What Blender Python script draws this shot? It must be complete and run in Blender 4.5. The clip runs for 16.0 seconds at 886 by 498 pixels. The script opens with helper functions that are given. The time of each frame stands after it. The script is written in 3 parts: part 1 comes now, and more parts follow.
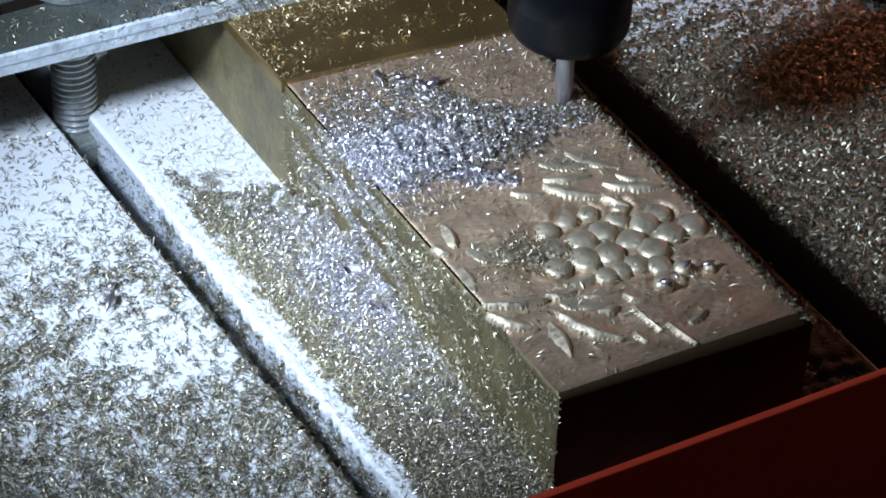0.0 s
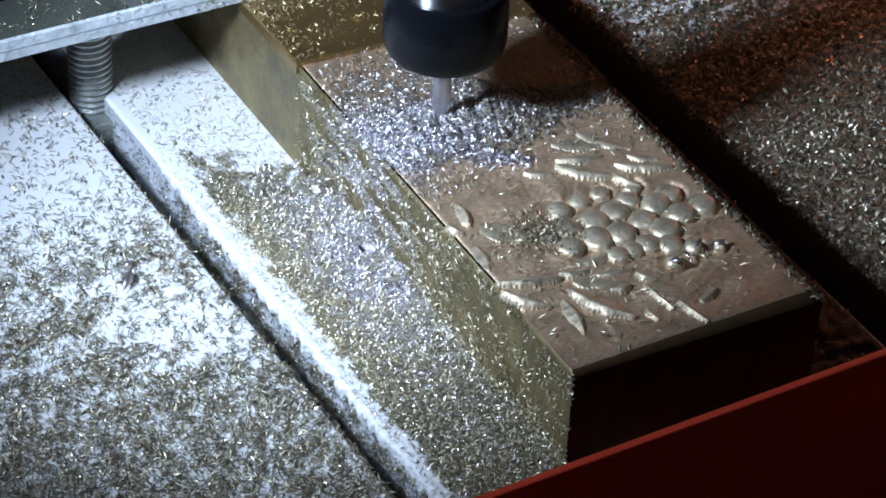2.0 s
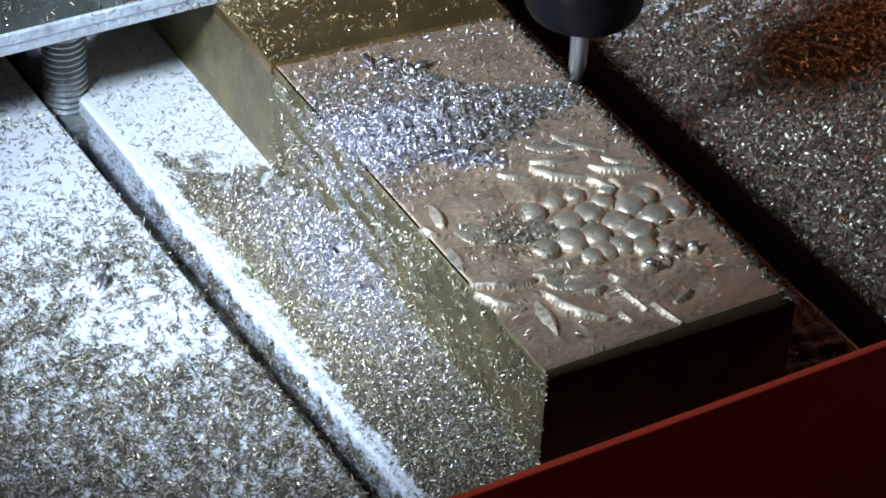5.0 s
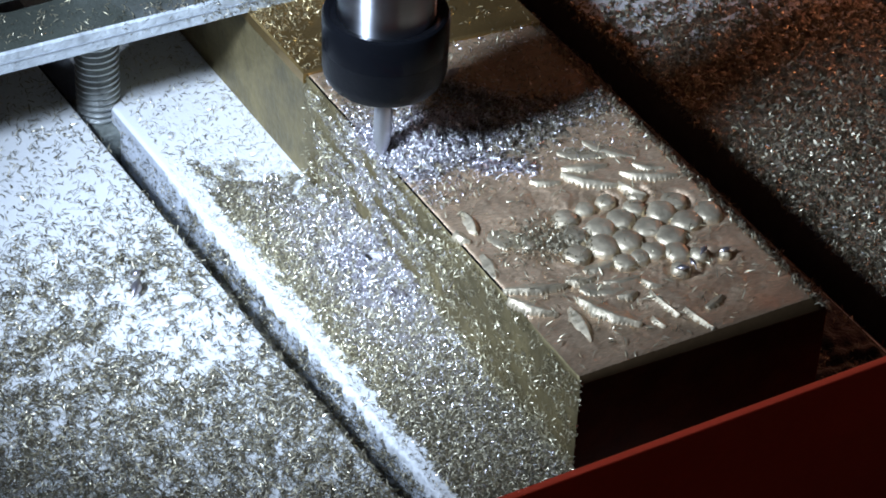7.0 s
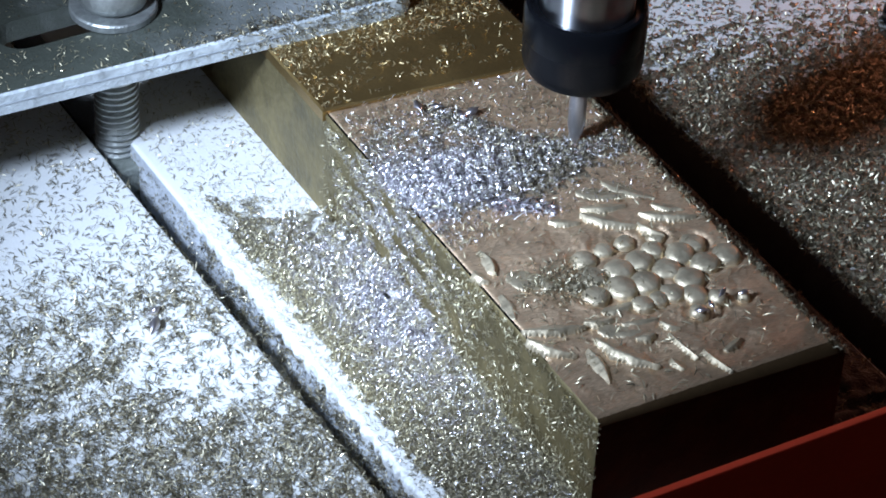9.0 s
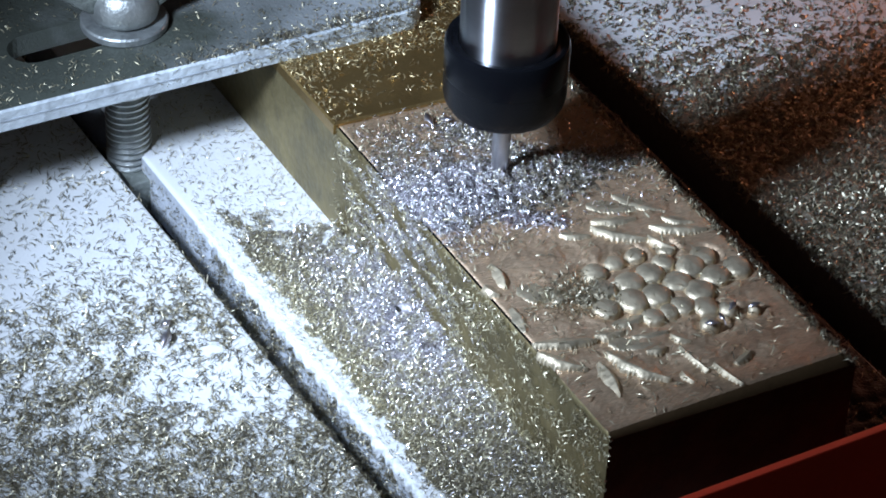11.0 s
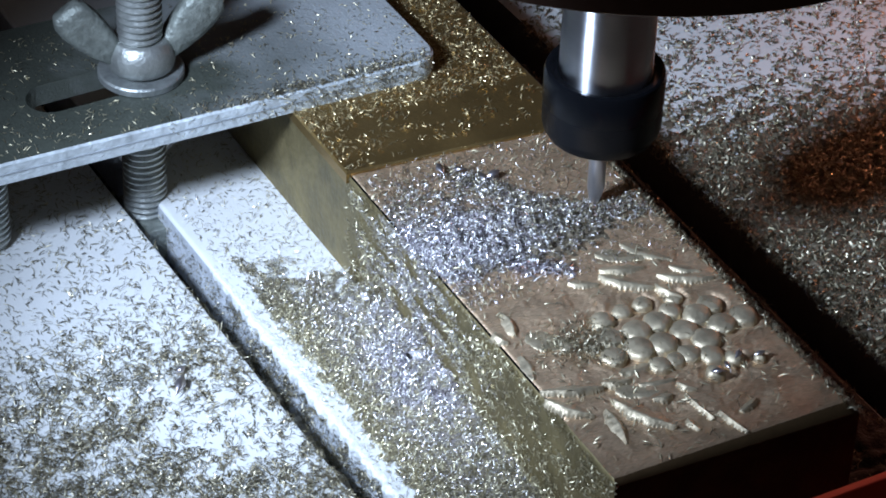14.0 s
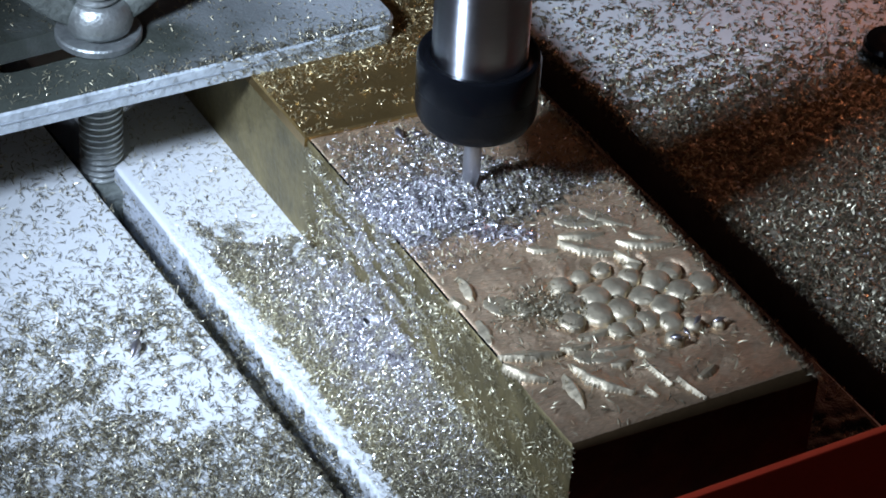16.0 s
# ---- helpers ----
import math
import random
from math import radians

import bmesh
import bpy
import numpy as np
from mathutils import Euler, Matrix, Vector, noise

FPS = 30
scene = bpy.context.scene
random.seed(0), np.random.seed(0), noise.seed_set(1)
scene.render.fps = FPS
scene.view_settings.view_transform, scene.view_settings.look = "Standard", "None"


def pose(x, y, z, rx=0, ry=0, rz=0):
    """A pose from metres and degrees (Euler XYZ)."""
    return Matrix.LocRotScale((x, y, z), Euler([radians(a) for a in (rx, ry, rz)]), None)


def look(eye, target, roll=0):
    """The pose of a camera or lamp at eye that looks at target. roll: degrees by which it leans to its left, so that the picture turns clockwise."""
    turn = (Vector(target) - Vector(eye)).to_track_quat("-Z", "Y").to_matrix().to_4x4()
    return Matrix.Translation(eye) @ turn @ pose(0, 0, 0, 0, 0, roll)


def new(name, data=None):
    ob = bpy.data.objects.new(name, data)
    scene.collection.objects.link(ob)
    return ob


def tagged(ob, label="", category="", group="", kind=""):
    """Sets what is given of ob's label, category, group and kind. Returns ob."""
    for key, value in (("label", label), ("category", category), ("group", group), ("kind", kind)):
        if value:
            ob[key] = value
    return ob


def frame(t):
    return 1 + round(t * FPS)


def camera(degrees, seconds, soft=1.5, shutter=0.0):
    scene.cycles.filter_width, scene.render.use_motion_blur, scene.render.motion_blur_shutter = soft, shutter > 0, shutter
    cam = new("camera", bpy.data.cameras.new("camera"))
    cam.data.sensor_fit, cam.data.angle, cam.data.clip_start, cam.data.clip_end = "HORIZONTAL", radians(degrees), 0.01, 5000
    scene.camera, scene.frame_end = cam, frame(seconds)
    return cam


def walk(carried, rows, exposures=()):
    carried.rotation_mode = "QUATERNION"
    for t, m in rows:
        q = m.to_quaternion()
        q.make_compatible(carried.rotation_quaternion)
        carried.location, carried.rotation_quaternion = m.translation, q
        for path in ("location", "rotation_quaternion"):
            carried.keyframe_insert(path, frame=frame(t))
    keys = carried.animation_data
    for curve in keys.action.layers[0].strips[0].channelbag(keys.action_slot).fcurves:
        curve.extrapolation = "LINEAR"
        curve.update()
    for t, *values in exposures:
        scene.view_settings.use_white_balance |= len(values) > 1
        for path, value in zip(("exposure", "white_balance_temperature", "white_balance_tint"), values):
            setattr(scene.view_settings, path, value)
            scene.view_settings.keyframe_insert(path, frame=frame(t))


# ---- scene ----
# A desktop milling machine cuts a relief into a brass block. Lengths below are in millimetres, scaled by MM.
MM = 0.001

# ---- camera and its path ----
cam = camera(17.905, 16.0, soft=1.8)
PATH = [
    (0, look((-0.13469, -0.19362, 0.22452), (0.01636, 0.05265, -0.00663), 2.74)),
    (0.5, look((-0.13645, -0.19521, 0.22628), (0.01408, 0.05067, -0.00564), 2.62)),
    (1, look((-0.13875, -0.19662, 0.22705), (0.01226, 0.04845, -0.00540), 2.73)),
    (1.5, look((-0.13786, -0.19537, 0.22677), (0.01250, 0.05003, -0.00577), 2.64)),
    (2, look((-0.13906, -0.19578, 0.22662), (0.01236, 0.04895, -0.00594), 2.97)),
    (2.5, look((-0.13870, -0.19618, 0.22799), (0.01286, 0.04936, -0.00361), 2.83)),
    (3, look((-0.13838, -0.19660, 0.22638), (0.01351, 0.04914, -0.00480), 3.03)),
    (3.5, look((-0.13754, -0.19585, 0.22631), (0.01509, 0.04876, -0.00556), 3.13)),
    (4, look((-0.13736, -0.19636, 0.22603), (0.01695, 0.04726, -0.00578), 3.46)),
    (6.5, look((-0.14120, -0.19649, 0.22725), (0.01135, 0.04812, -0.00468), 2.99)),
    (7, look((-0.14156, -0.19679, 0.22749), (0.01106, 0.04847, -0.00371), 2.94)),
    (7.5, look((-0.14025, -0.19657, 0.22709), (0.01175, 0.04913, -0.00406), 2.91)),
    (8, look((-0.14081, -0.19603, 0.22745), (0.01273, 0.04859, -0.00382), 3.17)),
    (8.5, look((-0.14211, -0.19592, 0.22852), (0.01080, 0.04909, -0.00275), 3.27)),
    (9, look((-0.14181, -0.19476, 0.22989), (0.01032, 0.05230, 0.00029), 3.20)),
    (11.5, look((-0.14199, -0.19484, 0.23059), (0.00924, 0.05412, 0.00245), 2.90)),
    (12, look((-0.14306, -0.19577, 0.22916), (0.00774, 0.05426, 0.00190), 3.02)),
    (12.5, look((-0.14260, -0.19602, 0.23028), (0.00777, 0.05388, 0.00262), 3.18)),
    (13, look((-0.14171, -0.19738, 0.23216), (0.00813, 0.05334, 0.00504), 2.84)),
    (13.5, look((-0.14186, -0.19832, 0.23422), (0.00781, 0.05346, 0.00816), 2.73)),
    (14, look((-0.14168, -0.19874, 0.23458), (0.00776, 0.05439, 0.00987), 2.58)),
    (14.5, look((-0.14139, -0.19880, 0.23456), (0.00932, 0.05318, 0.00941), 2.92)),
    (15, look((-0.14181, -0.19977, 0.23452), (0.00996, 0.05113, 0.00887), 3.11)),
    (15.5, look((-0.14110, -0.19929, 0.23376), (0.01066, 0.05096, 0.00739), 3.17)),
    (16, look((-0.14166, -0.19859, 0.23121), (0.01220, 0.05067, 0.00517), 3.74)),
]
walk(cam, PATH, exposures=[(0, 0.0), (4, 0.02), (6.5, 0.1), (8.5, 0.1), (11.5, -0.02), (14, -0.1), (16, -0.14)])

# ---- light ----
LAMP_POWER, RED_POWER, ROOM_POWER = 2.75, 0.05, 0.025
LAMP_AT, LAMP_TO = (-0.119, 0.021, 0.123), (0.017, 0.061, 0.0)
world = bpy.data.worlds.new("dim_room_air")
world.use_nodes = True
world.node_tree.nodes["Background"].inputs["Color"].default_value = (0.72, 0.58, 0.52, 1)
world.node_tree.nodes["Background"].inputs["Strength"].default_value = ROOM_POWER
scene.world = world


spot = bpy.data.lights.new("work_lamp_light", "SPOT")
spot.energy, spot.color, spot.shadow_soft_size, spot.spot_size, spot.spot_blend = LAMP_POWER, (0.665, 0.82, 1.06), 0.013, radians(50), 1.0
new("work_lamp_light", spot).matrix_world = look(LAMP_AT, LAMP_TO)
red = bpy.data.lights.new("red_indicator_light", "SPOT")
red.energy, red.color, red.shadow_soft_size, red.spot_size, red.spot_blend = RED_POWER, (1.0, 0.38, 0.22), 0.006, radians(110), 1.0
new("red_indicator_light", red).matrix_world = look((0.135, 0.09, 0.046), (0.088, 0.055, 0.0))


# ---- materials ----
def material(name, colour, rough=0.5, metal=0.0, grain=0.15, grain_scale=3000.0, stain=0.2, stain_scale=160.0, bump=0.1,
             per_piece=0.0, stretch=(1, 1, 1), rough_var=0.15):
    """A surface with fine grain and larger stains; scales are in waves per metre."""
    m = bpy.data.materials.new(name)
    m.use_nodes = True
    nt = m.node_tree
    n, l = nt.nodes, nt.links
    b = n["Principled BSDF"]
    b.inputs["Metallic"].default_value = metal
    geo = n.new("ShaderNodeTexCoord")
    mp = n.new("ShaderNodeMapping")
    mp.inputs["Scale"].default_value = stretch
    l.new(geo.outputs["Object"], mp.inputs["Vector"])
    fine, big = n.new("ShaderNodeTexNoise"), n.new("ShaderNodeTexNoise")
    for t, sc, det in ((fine, grain_scale, 4), (big, stain_scale, 5)):
        l.new(mp.outputs["Vector"], t.inputs["Vector"])
        t.inputs["Scale"].default_value, t.inputs["Detail"].default_value = sc, det
    add = n.new("ShaderNodeMath")
    add.operation = "MULTIPLY_ADD"
    l.new(fine.outputs["Fac"], add.inputs[0])
    add.inputs[1].default_value = 2 * grain
    off = n.new("ShaderNodeMath")
    off.operation = "MULTIPLY_ADD"
    l.new(big.outputs["Fac"], off.inputs[0])
    off.inputs[1].default_value, off.inputs[2].default_value = 2 * stain, 1 - grain - stain
    l.new(off.outputs[0], add.inputs[2])
    value = add.outputs[0]
    if per_piece:
        g = n.new("ShaderNodeNewGeometry")
        k = n.new("ShaderNodeMath")
        k.operation = "MULTIPLY_ADD"
        l.new(g.outputs["Random Per Island"], k.inputs[0])
        k.inputs[1].default_value, k.inputs[2].default_value = 2 * per_piece, 1 - per_piece
        mul = n.new("ShaderNodeMath")
        mul.operation = "MULTIPLY"
        l.new(value, mul.inputs[0])
        l.new(k.outputs[0], mul.inputs[1])
        value = mul.outputs[0]
    hue = n.new("ShaderNodeHueSaturation")
    hue.inputs["Color"].default_value = (*colour, 1)
    l.new(value, hue.inputs["Value"])
    l.new(hue.outputs["Color"], b.inputs["Base Color"])
    r = n.new("ShaderNodeMath")
    r.operation = "MULTIPLY_ADD"
    l.new(big.outputs["Fac"], r.inputs[0])
    r.inputs[1].default_value, r.inputs[2].default_value = 2 * rough_var, rough - rough_var
    l.new(r.outputs[0], b.inputs["Roughness"])
    if per_piece:
        q = n.new("ShaderNodeMath")
        q.operation = "MULTIPLY_ADD"
        l.new(g.outputs["Random Per Island"], q.inputs[0])
        q.inputs[1].default_value, q.inputs[2].default_value = 0.45, rough - 0.15
        l.new(q.outputs[0], b.inputs["Roughness"])
    if bump:
        bp = n.new("ShaderNodeBump")
        bp.inputs["Strength"].default_value, bp.inputs["Distance"].default_value = bump, 0.0003
        l.new(fine.outputs["Fac"], bp.inputs["Height"])
        l.new(bp.outputs["Normal"], b.inputs["Normal"])
    return m


bed_white = material("bed_white", (0.72, 0.735, 0.75), 0.8, 0, 0.05, 2500, 0.06, 90, 0.15)
# Slot depths: the shade down there is put into this near-black colour.
slot_dark = material("slot_shade_floor", (0.022, 0.02, 0.02), 0.75, 0.0, 0.2, 2500, 0.4, 150, 0.3)
slot_metal = material("slot_metal", (0.40, 0.43, 0.47), 0.5, 0.3, 0.1, 2500, 0.25, 120, 0.2)
# Darker copy of slot_wall: the far slot's shade is put into its colour.
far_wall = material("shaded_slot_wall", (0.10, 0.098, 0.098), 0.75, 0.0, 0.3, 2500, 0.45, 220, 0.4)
brass_cut = material("milled_brass", (0.64, 0.465, 0.315), 0.5, 0.75, 0.28, 2000, 0.24, 240, 0.6, stretch=(0.6, 1.5, 1))
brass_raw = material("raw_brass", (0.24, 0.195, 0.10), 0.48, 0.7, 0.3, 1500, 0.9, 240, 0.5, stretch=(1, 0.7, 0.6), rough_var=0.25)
brass_relief = material("cut_relief_brass", (0.55, 0.47, 0.34), 0.52, 0.75, 0.18, 1300, 0.45, 420, 0.35)
raw_top = material("uncut_brass_skin", (0.40, 0.27, 0.11), 0.38, 0.9, 0.12, 1800, 0.3, 90, 0.25)
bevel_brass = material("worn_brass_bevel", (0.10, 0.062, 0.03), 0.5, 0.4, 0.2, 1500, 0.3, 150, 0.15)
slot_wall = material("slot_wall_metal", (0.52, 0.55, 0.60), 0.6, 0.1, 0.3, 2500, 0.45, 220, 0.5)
# Mottled front end; its unlit shade is put into the near-black brown.
brass_end = material("shaded_brass_end", (0.055, 0.022, 0.010), 0.8, 0.0, 0.2, 1800, 0.75, 230, 0.5)
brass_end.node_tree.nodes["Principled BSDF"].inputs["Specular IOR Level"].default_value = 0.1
chip_bright = material("brass_chips", (0.64, 0.585, 0.42), 0.38, 0.85, 0.1, 900, 0.1, 100, 0, per_piece=0.25)
chip_steel = material("dull_chips", (0.38, 0.345, 0.26), 0.46, 1.0, 0.1, 900, 0.1, 100, 0, per_piece=0.35)
chip_gold = material("golden_chips", (0.70, 0.58, 0.34), 0.36, 0.9, 0.1, 900, 0.1, 100, 0, per_piece=0.25)
chip_pale = material("fresh_chips", (0.84, 0.80, 0.88), 0.30, 0.95, 0.1, 900, 0.1, 100, 0, per_piece=0.6)
zinc = material("galvanised_steel", (0.078, 0.088, 0.074), 0.55, 0.3, 0.3, 2200, 0.5, 75, 0.4)
# The zinc turns paler towards the plate's right end; noise roughens the change.
nt = zinc.node_tree
where, parted, dust = nt.nodes.new("ShaderNodeTexCoord"), nt.nodes.new("ShaderNodeSeparateXYZ"), nt.nodes.new("ShaderNodeTexNoise")
dust.inputs["Scale"].default_value, dust.inputs["Detail"].default_value = 60, 6
nt.links.new(where.outputs["Object"], parted.inputs[0])
nt.links.new(where.outputs["Object"], dust.inputs["Vector"])
along, ramp, pale_mix = nt.nodes.new("ShaderNodeMath"), nt.nodes.new("ShaderNodeMapRange"), nt.nodes.new("ShaderNodeMix")
along.operation, along.inputs[1].default_value = "MULTIPLY_ADD", 0.06
nt.links.new(dust.outputs["Fac"], along.inputs[0])
nt.links.new(parted.outputs["X"], along.inputs[2])
for name, value in (("From Min", 0.012), ("From Max", 0.048), ("To Min", 0.0), ("To Max", 1.0)):
    ramp.inputs[name].default_value = value
nt.links.new(along.outputs[0], ramp.inputs["Value"])
pale_mix.data_type = "RGBA"
bsdf = nt.nodes["Principled BSDF"]
# The mix runs from the plain dark zinc tone to a pale grey.
oily = bsdf.inputs["Base Color"].links[0].from_socket
nt.links.new(ramp.outputs[0], pale_mix.inputs[0])
nt.links.new(oily, pale_mix.inputs[6])
pale_mix.inputs[7].default_value = (0.52, 0.55, 0.58, 1)
nt.links.new(pale_mix.outputs[2], bsdf.inputs["Base Color"])
zinc_edge = material("sheared_steel_edge", (0.56, 0.61, 0.65), 0.6, 0.2, 0.4, 900, 0.45, 260, 1.0)
worn_zinc = material("worn_zinc", (0.24, 0.26, 0.24), 0.55, 0.5, 0.5, 1100, 0.5, 350, 1.0)
thread_steel = material("zinc_thread", (0.46, 0.48, 0.47), 0.44, 0.8, 0.2, 1800, 0.35, 300, 0.4)
washer_zinc = material("washer_zinc", (0.34, 0.36, 0.36), 0.45, 0.7, 0.3, 1500, 0.4, 350, 0.5)
shaft_steel = material("ground_steel", (0.74, 0.77, 0.84), 0.30, 1.0, 0.04, 4000, 0.06, 200, 0.04, stretch=(1, 1, 8), rough_var=0.05)
steel = shaft_steel.node_tree
turned = steel.nodes.new("ShaderNodeTangent")
turned.direction_type, turned.axis = "RADIAL", "Z"
steel.links.new(turned.outputs[0], steel.nodes["Principled BSDF"].inputs["Tangent"])
steel.nodes["Principled BSDF"].inputs["Anisotropic"].default_value = 0.97
steel.nodes["Principled BSDF"].inputs["Anisotropic Rotation"].default_value = 0.25
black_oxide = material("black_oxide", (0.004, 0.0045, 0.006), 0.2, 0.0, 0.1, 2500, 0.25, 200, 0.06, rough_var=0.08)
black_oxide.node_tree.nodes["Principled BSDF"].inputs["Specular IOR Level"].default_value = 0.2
dull_black = material("dull_black_steel", (0.005, 0.0055, 0.007), 0.35, 0.0, 0.15, 2500, 0.3, 200, 0.15)
dull_black.node_tree.nodes["Principled BSDF"].inputs["Specular IOR Level"].default_value = 0.15
carbide = material("carbide", (0.5, 0.5, 0.53), 0.35, 0.9, 0.05, 3000, 0.1, 300, 0.05)
brown_body = material("dark_brown_mount", (0.10, 0.055, 0.04), 0.45, 0.0, 0.1, 1500, 0.2, 60, 0.1)
red_plastic = material("red_plastic", (0.92, 0.095, 0.045), 0.5, 0.0, 0.08, 1500, 0.18, 60, 0.12)
nt = red_plastic.node_tree
glow, mixed = nt.nodes.new("ShaderNodeBsdfTranslucent"), nt.nodes.new("ShaderNodeMixShader")
glow.inputs["Color"].default_value = (0.75, 0.05, 0.02, 1)
mixed.inputs[0].default_value = 0.15
nt.links.new(nt.nodes["Principled BSDF"].outputs[0], mixed.inputs[1])
nt.links.new(glow.outputs[0], mixed.inputs[2])
nt.links.new(mixed.outputs[0], nt.nodes["Material Output"].inputs["Surface"])
room_paint = material("dark_room_paint", (0.05, 0.05, 0.055), 0.8, 0.0, 0.05, 20, 0.1, 2, 0)


# ---- mesh helpers ----
def mesh_object(name, bm, mat, parent=None, label="", smooth=False):
    me = bpy.data.meshes.new(name)
    bmesh.ops.recalc_face_normals(bm, faces=bm.faces[:])
    bm.to_mesh(me)
    bm.free()
    for m in (mat if isinstance(mat, (list, tuple)) else [mat]):
        me.materials.append(m)
    if smooth:
        me.polygons.foreach_set("use_smooth", [True] * len(me.polygons))
    ob = new(name, me)
    if parent is not None:
        ob.parent = parent
    if label:
        tagged(ob, label)
    return ob


def part(name, bm, mat, parent, label="", smooth=False):
    return mesh_object(name, bm, mat, parent, label, smooth)


def box(x0, x1, y0, y1, z0, z1, bevel=0.0, segments=2):
    bm = bmesh.new()
    bmesh.ops.create_cube(bm, size=1)
    for v in bm.verts:
        v.co = Vector(((x0 + x1) / 2 + v.co.x * (x1 - x0), (y0 + y1) / 2 + v.co.y * (y1 - y0), (z0 + z1) / 2 + v.co.z * (z1 - z0))) * MM
    if bevel:
        bmesh.ops.bevel(bm, geom=bm.edges[:], offset=bevel * MM, segments=segments, affect="EDGES", profile=0.6)
    return bm


def lathe(profile, steps=64, at=(0, 0, 0)):
    """A turned body from (radius, height) pairs."""
    bm = bmesh.new()
    rings = []
    for r, z in profile:
        if r < 1e-6:
            rings.append([bm.verts.new(((at[0]) * MM, at[1] * MM, (at[2] + z) * MM))])
        else:
            rings.append([bm.verts.new(((at[0] + r * math.cos(2 * math.pi * k / steps)) * MM,
                                        (at[1] + r * math.sin(2 * math.pi * k / steps)) * MM, (at[2] + z) * MM)) for k in range(steps)])
    for a, b in zip(rings, rings[1:]):
        for k in range(steps):
            j = (k + 1) % steps
            if len(a) == 1 and len(b) > 1:
                bm.faces.new((a[0], b[j], b[k]))
            elif len(b) == 1 and len(a) > 1:
                bm.faces.new((a[k], a[j], b[0]))
            elif len(a) > 1:
                bm.faces.new((a[k], a[j], b[j], b[k]))
    return bm


def empty(name, label, category, at=(0, 0, 0), group="", kind=""):
    ob = new(name)
    ob.location = Vector(at) * MM
    ob.empty_display_size = 0.01
    return tagged(ob, label, category, group, kind)


def smooth_step(a, b, x):
    t = np.clip((x - a) / (b - a), 0, 1)
    return t * t * (3 - 2 * t)


def wave_noise(x, y, scale, seed):
    """Soft random field in 0..1 from summed waves."""
    rng = np.random.RandomState(seed)
    out = np.zeros_like(x)
    for _ in range(14):
        a, p, k = rng.uniform(0, 2 * np.pi), rng.uniform(0, 2 * np.pi), rng.uniform(0.5, 2.0) / scale
        out = out + np.sin((x * np.cos(a) + y * np.sin(a)) * k * 2 * np.pi + p)
    return 0.5 + 0.5 * np.tanh(out / 3.5)


# ---- the machine bed: bars with T-slots between them ----
BED_TURN = 1.09  # the slots run at a small angle to the block
bed = empty("milling_machine_bed", "white metal machine bed with two T-slots, strewn with brass chips", "machine bed", (0, 50, 0), kind="structure")
bed.rotation_euler.z = radians(BED_TURN)
for x0, x1 in ((-140, -20.1), (-15.5, 47.2), (54.2, 190)):
    # The far bar's slot wall gets the copy darkened for shade.
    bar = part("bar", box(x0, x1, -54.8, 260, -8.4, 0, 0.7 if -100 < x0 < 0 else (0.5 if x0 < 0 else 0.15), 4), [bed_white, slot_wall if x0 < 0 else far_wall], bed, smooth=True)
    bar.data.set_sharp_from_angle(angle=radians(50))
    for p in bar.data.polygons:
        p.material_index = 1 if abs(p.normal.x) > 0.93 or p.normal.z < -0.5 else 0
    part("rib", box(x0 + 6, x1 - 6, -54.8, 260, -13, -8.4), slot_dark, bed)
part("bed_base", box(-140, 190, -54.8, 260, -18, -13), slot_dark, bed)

# ---- the brass block ----
W, H, LONG = 32.4, 16.4, 132.0
STEP_Y, STEP_H = 66.4, 0.55
block = empty("brass_block", "brass block with a half-milled grape and leaf relief on top", "workpiece", (W / 2, 30, 0))


RIGHT = W + 1.2  # foot of the worn bevel along the block's far long edge


def front_y(x):
    return -0.05 - 0.024 * x


def bevel_y(x):
    return -0.45 - 0.052 * x


def block_body():
    """The block's sides, bevelled front and end; its milled top is a part of its own."""
    bm = bmesh.new()
    ends = []
    for y_of in (bevel_y, lambda x: STEP_Y - 0.1 * x, lambda x: LONG):
        ends.append([bm.verts.new(((x - W / 2) * MM, (y_of(x) - 30) * MM, z * MM)) for x, z in ((0, 0), (RIGHT, 0), (RIGHT, H - 1.2), (0, H - 1.2))])
    for a, b in zip(ends, ends[1:]):
        for k in range(4):
            j = (k + 1) % 4
            bm.faces.new((a[k], a[j], b[j], b[k]))
    # The front end takes the brass darkened for its shade.
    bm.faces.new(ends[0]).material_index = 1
    bm.faces.new(ends[-1])
    return bm


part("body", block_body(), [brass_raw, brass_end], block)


def shifted(bm):
    bmesh.ops.translate(bm, verts=bm.verts[:], vec=(-W / 2 * MM, -30 * MM, 0))
    return bm


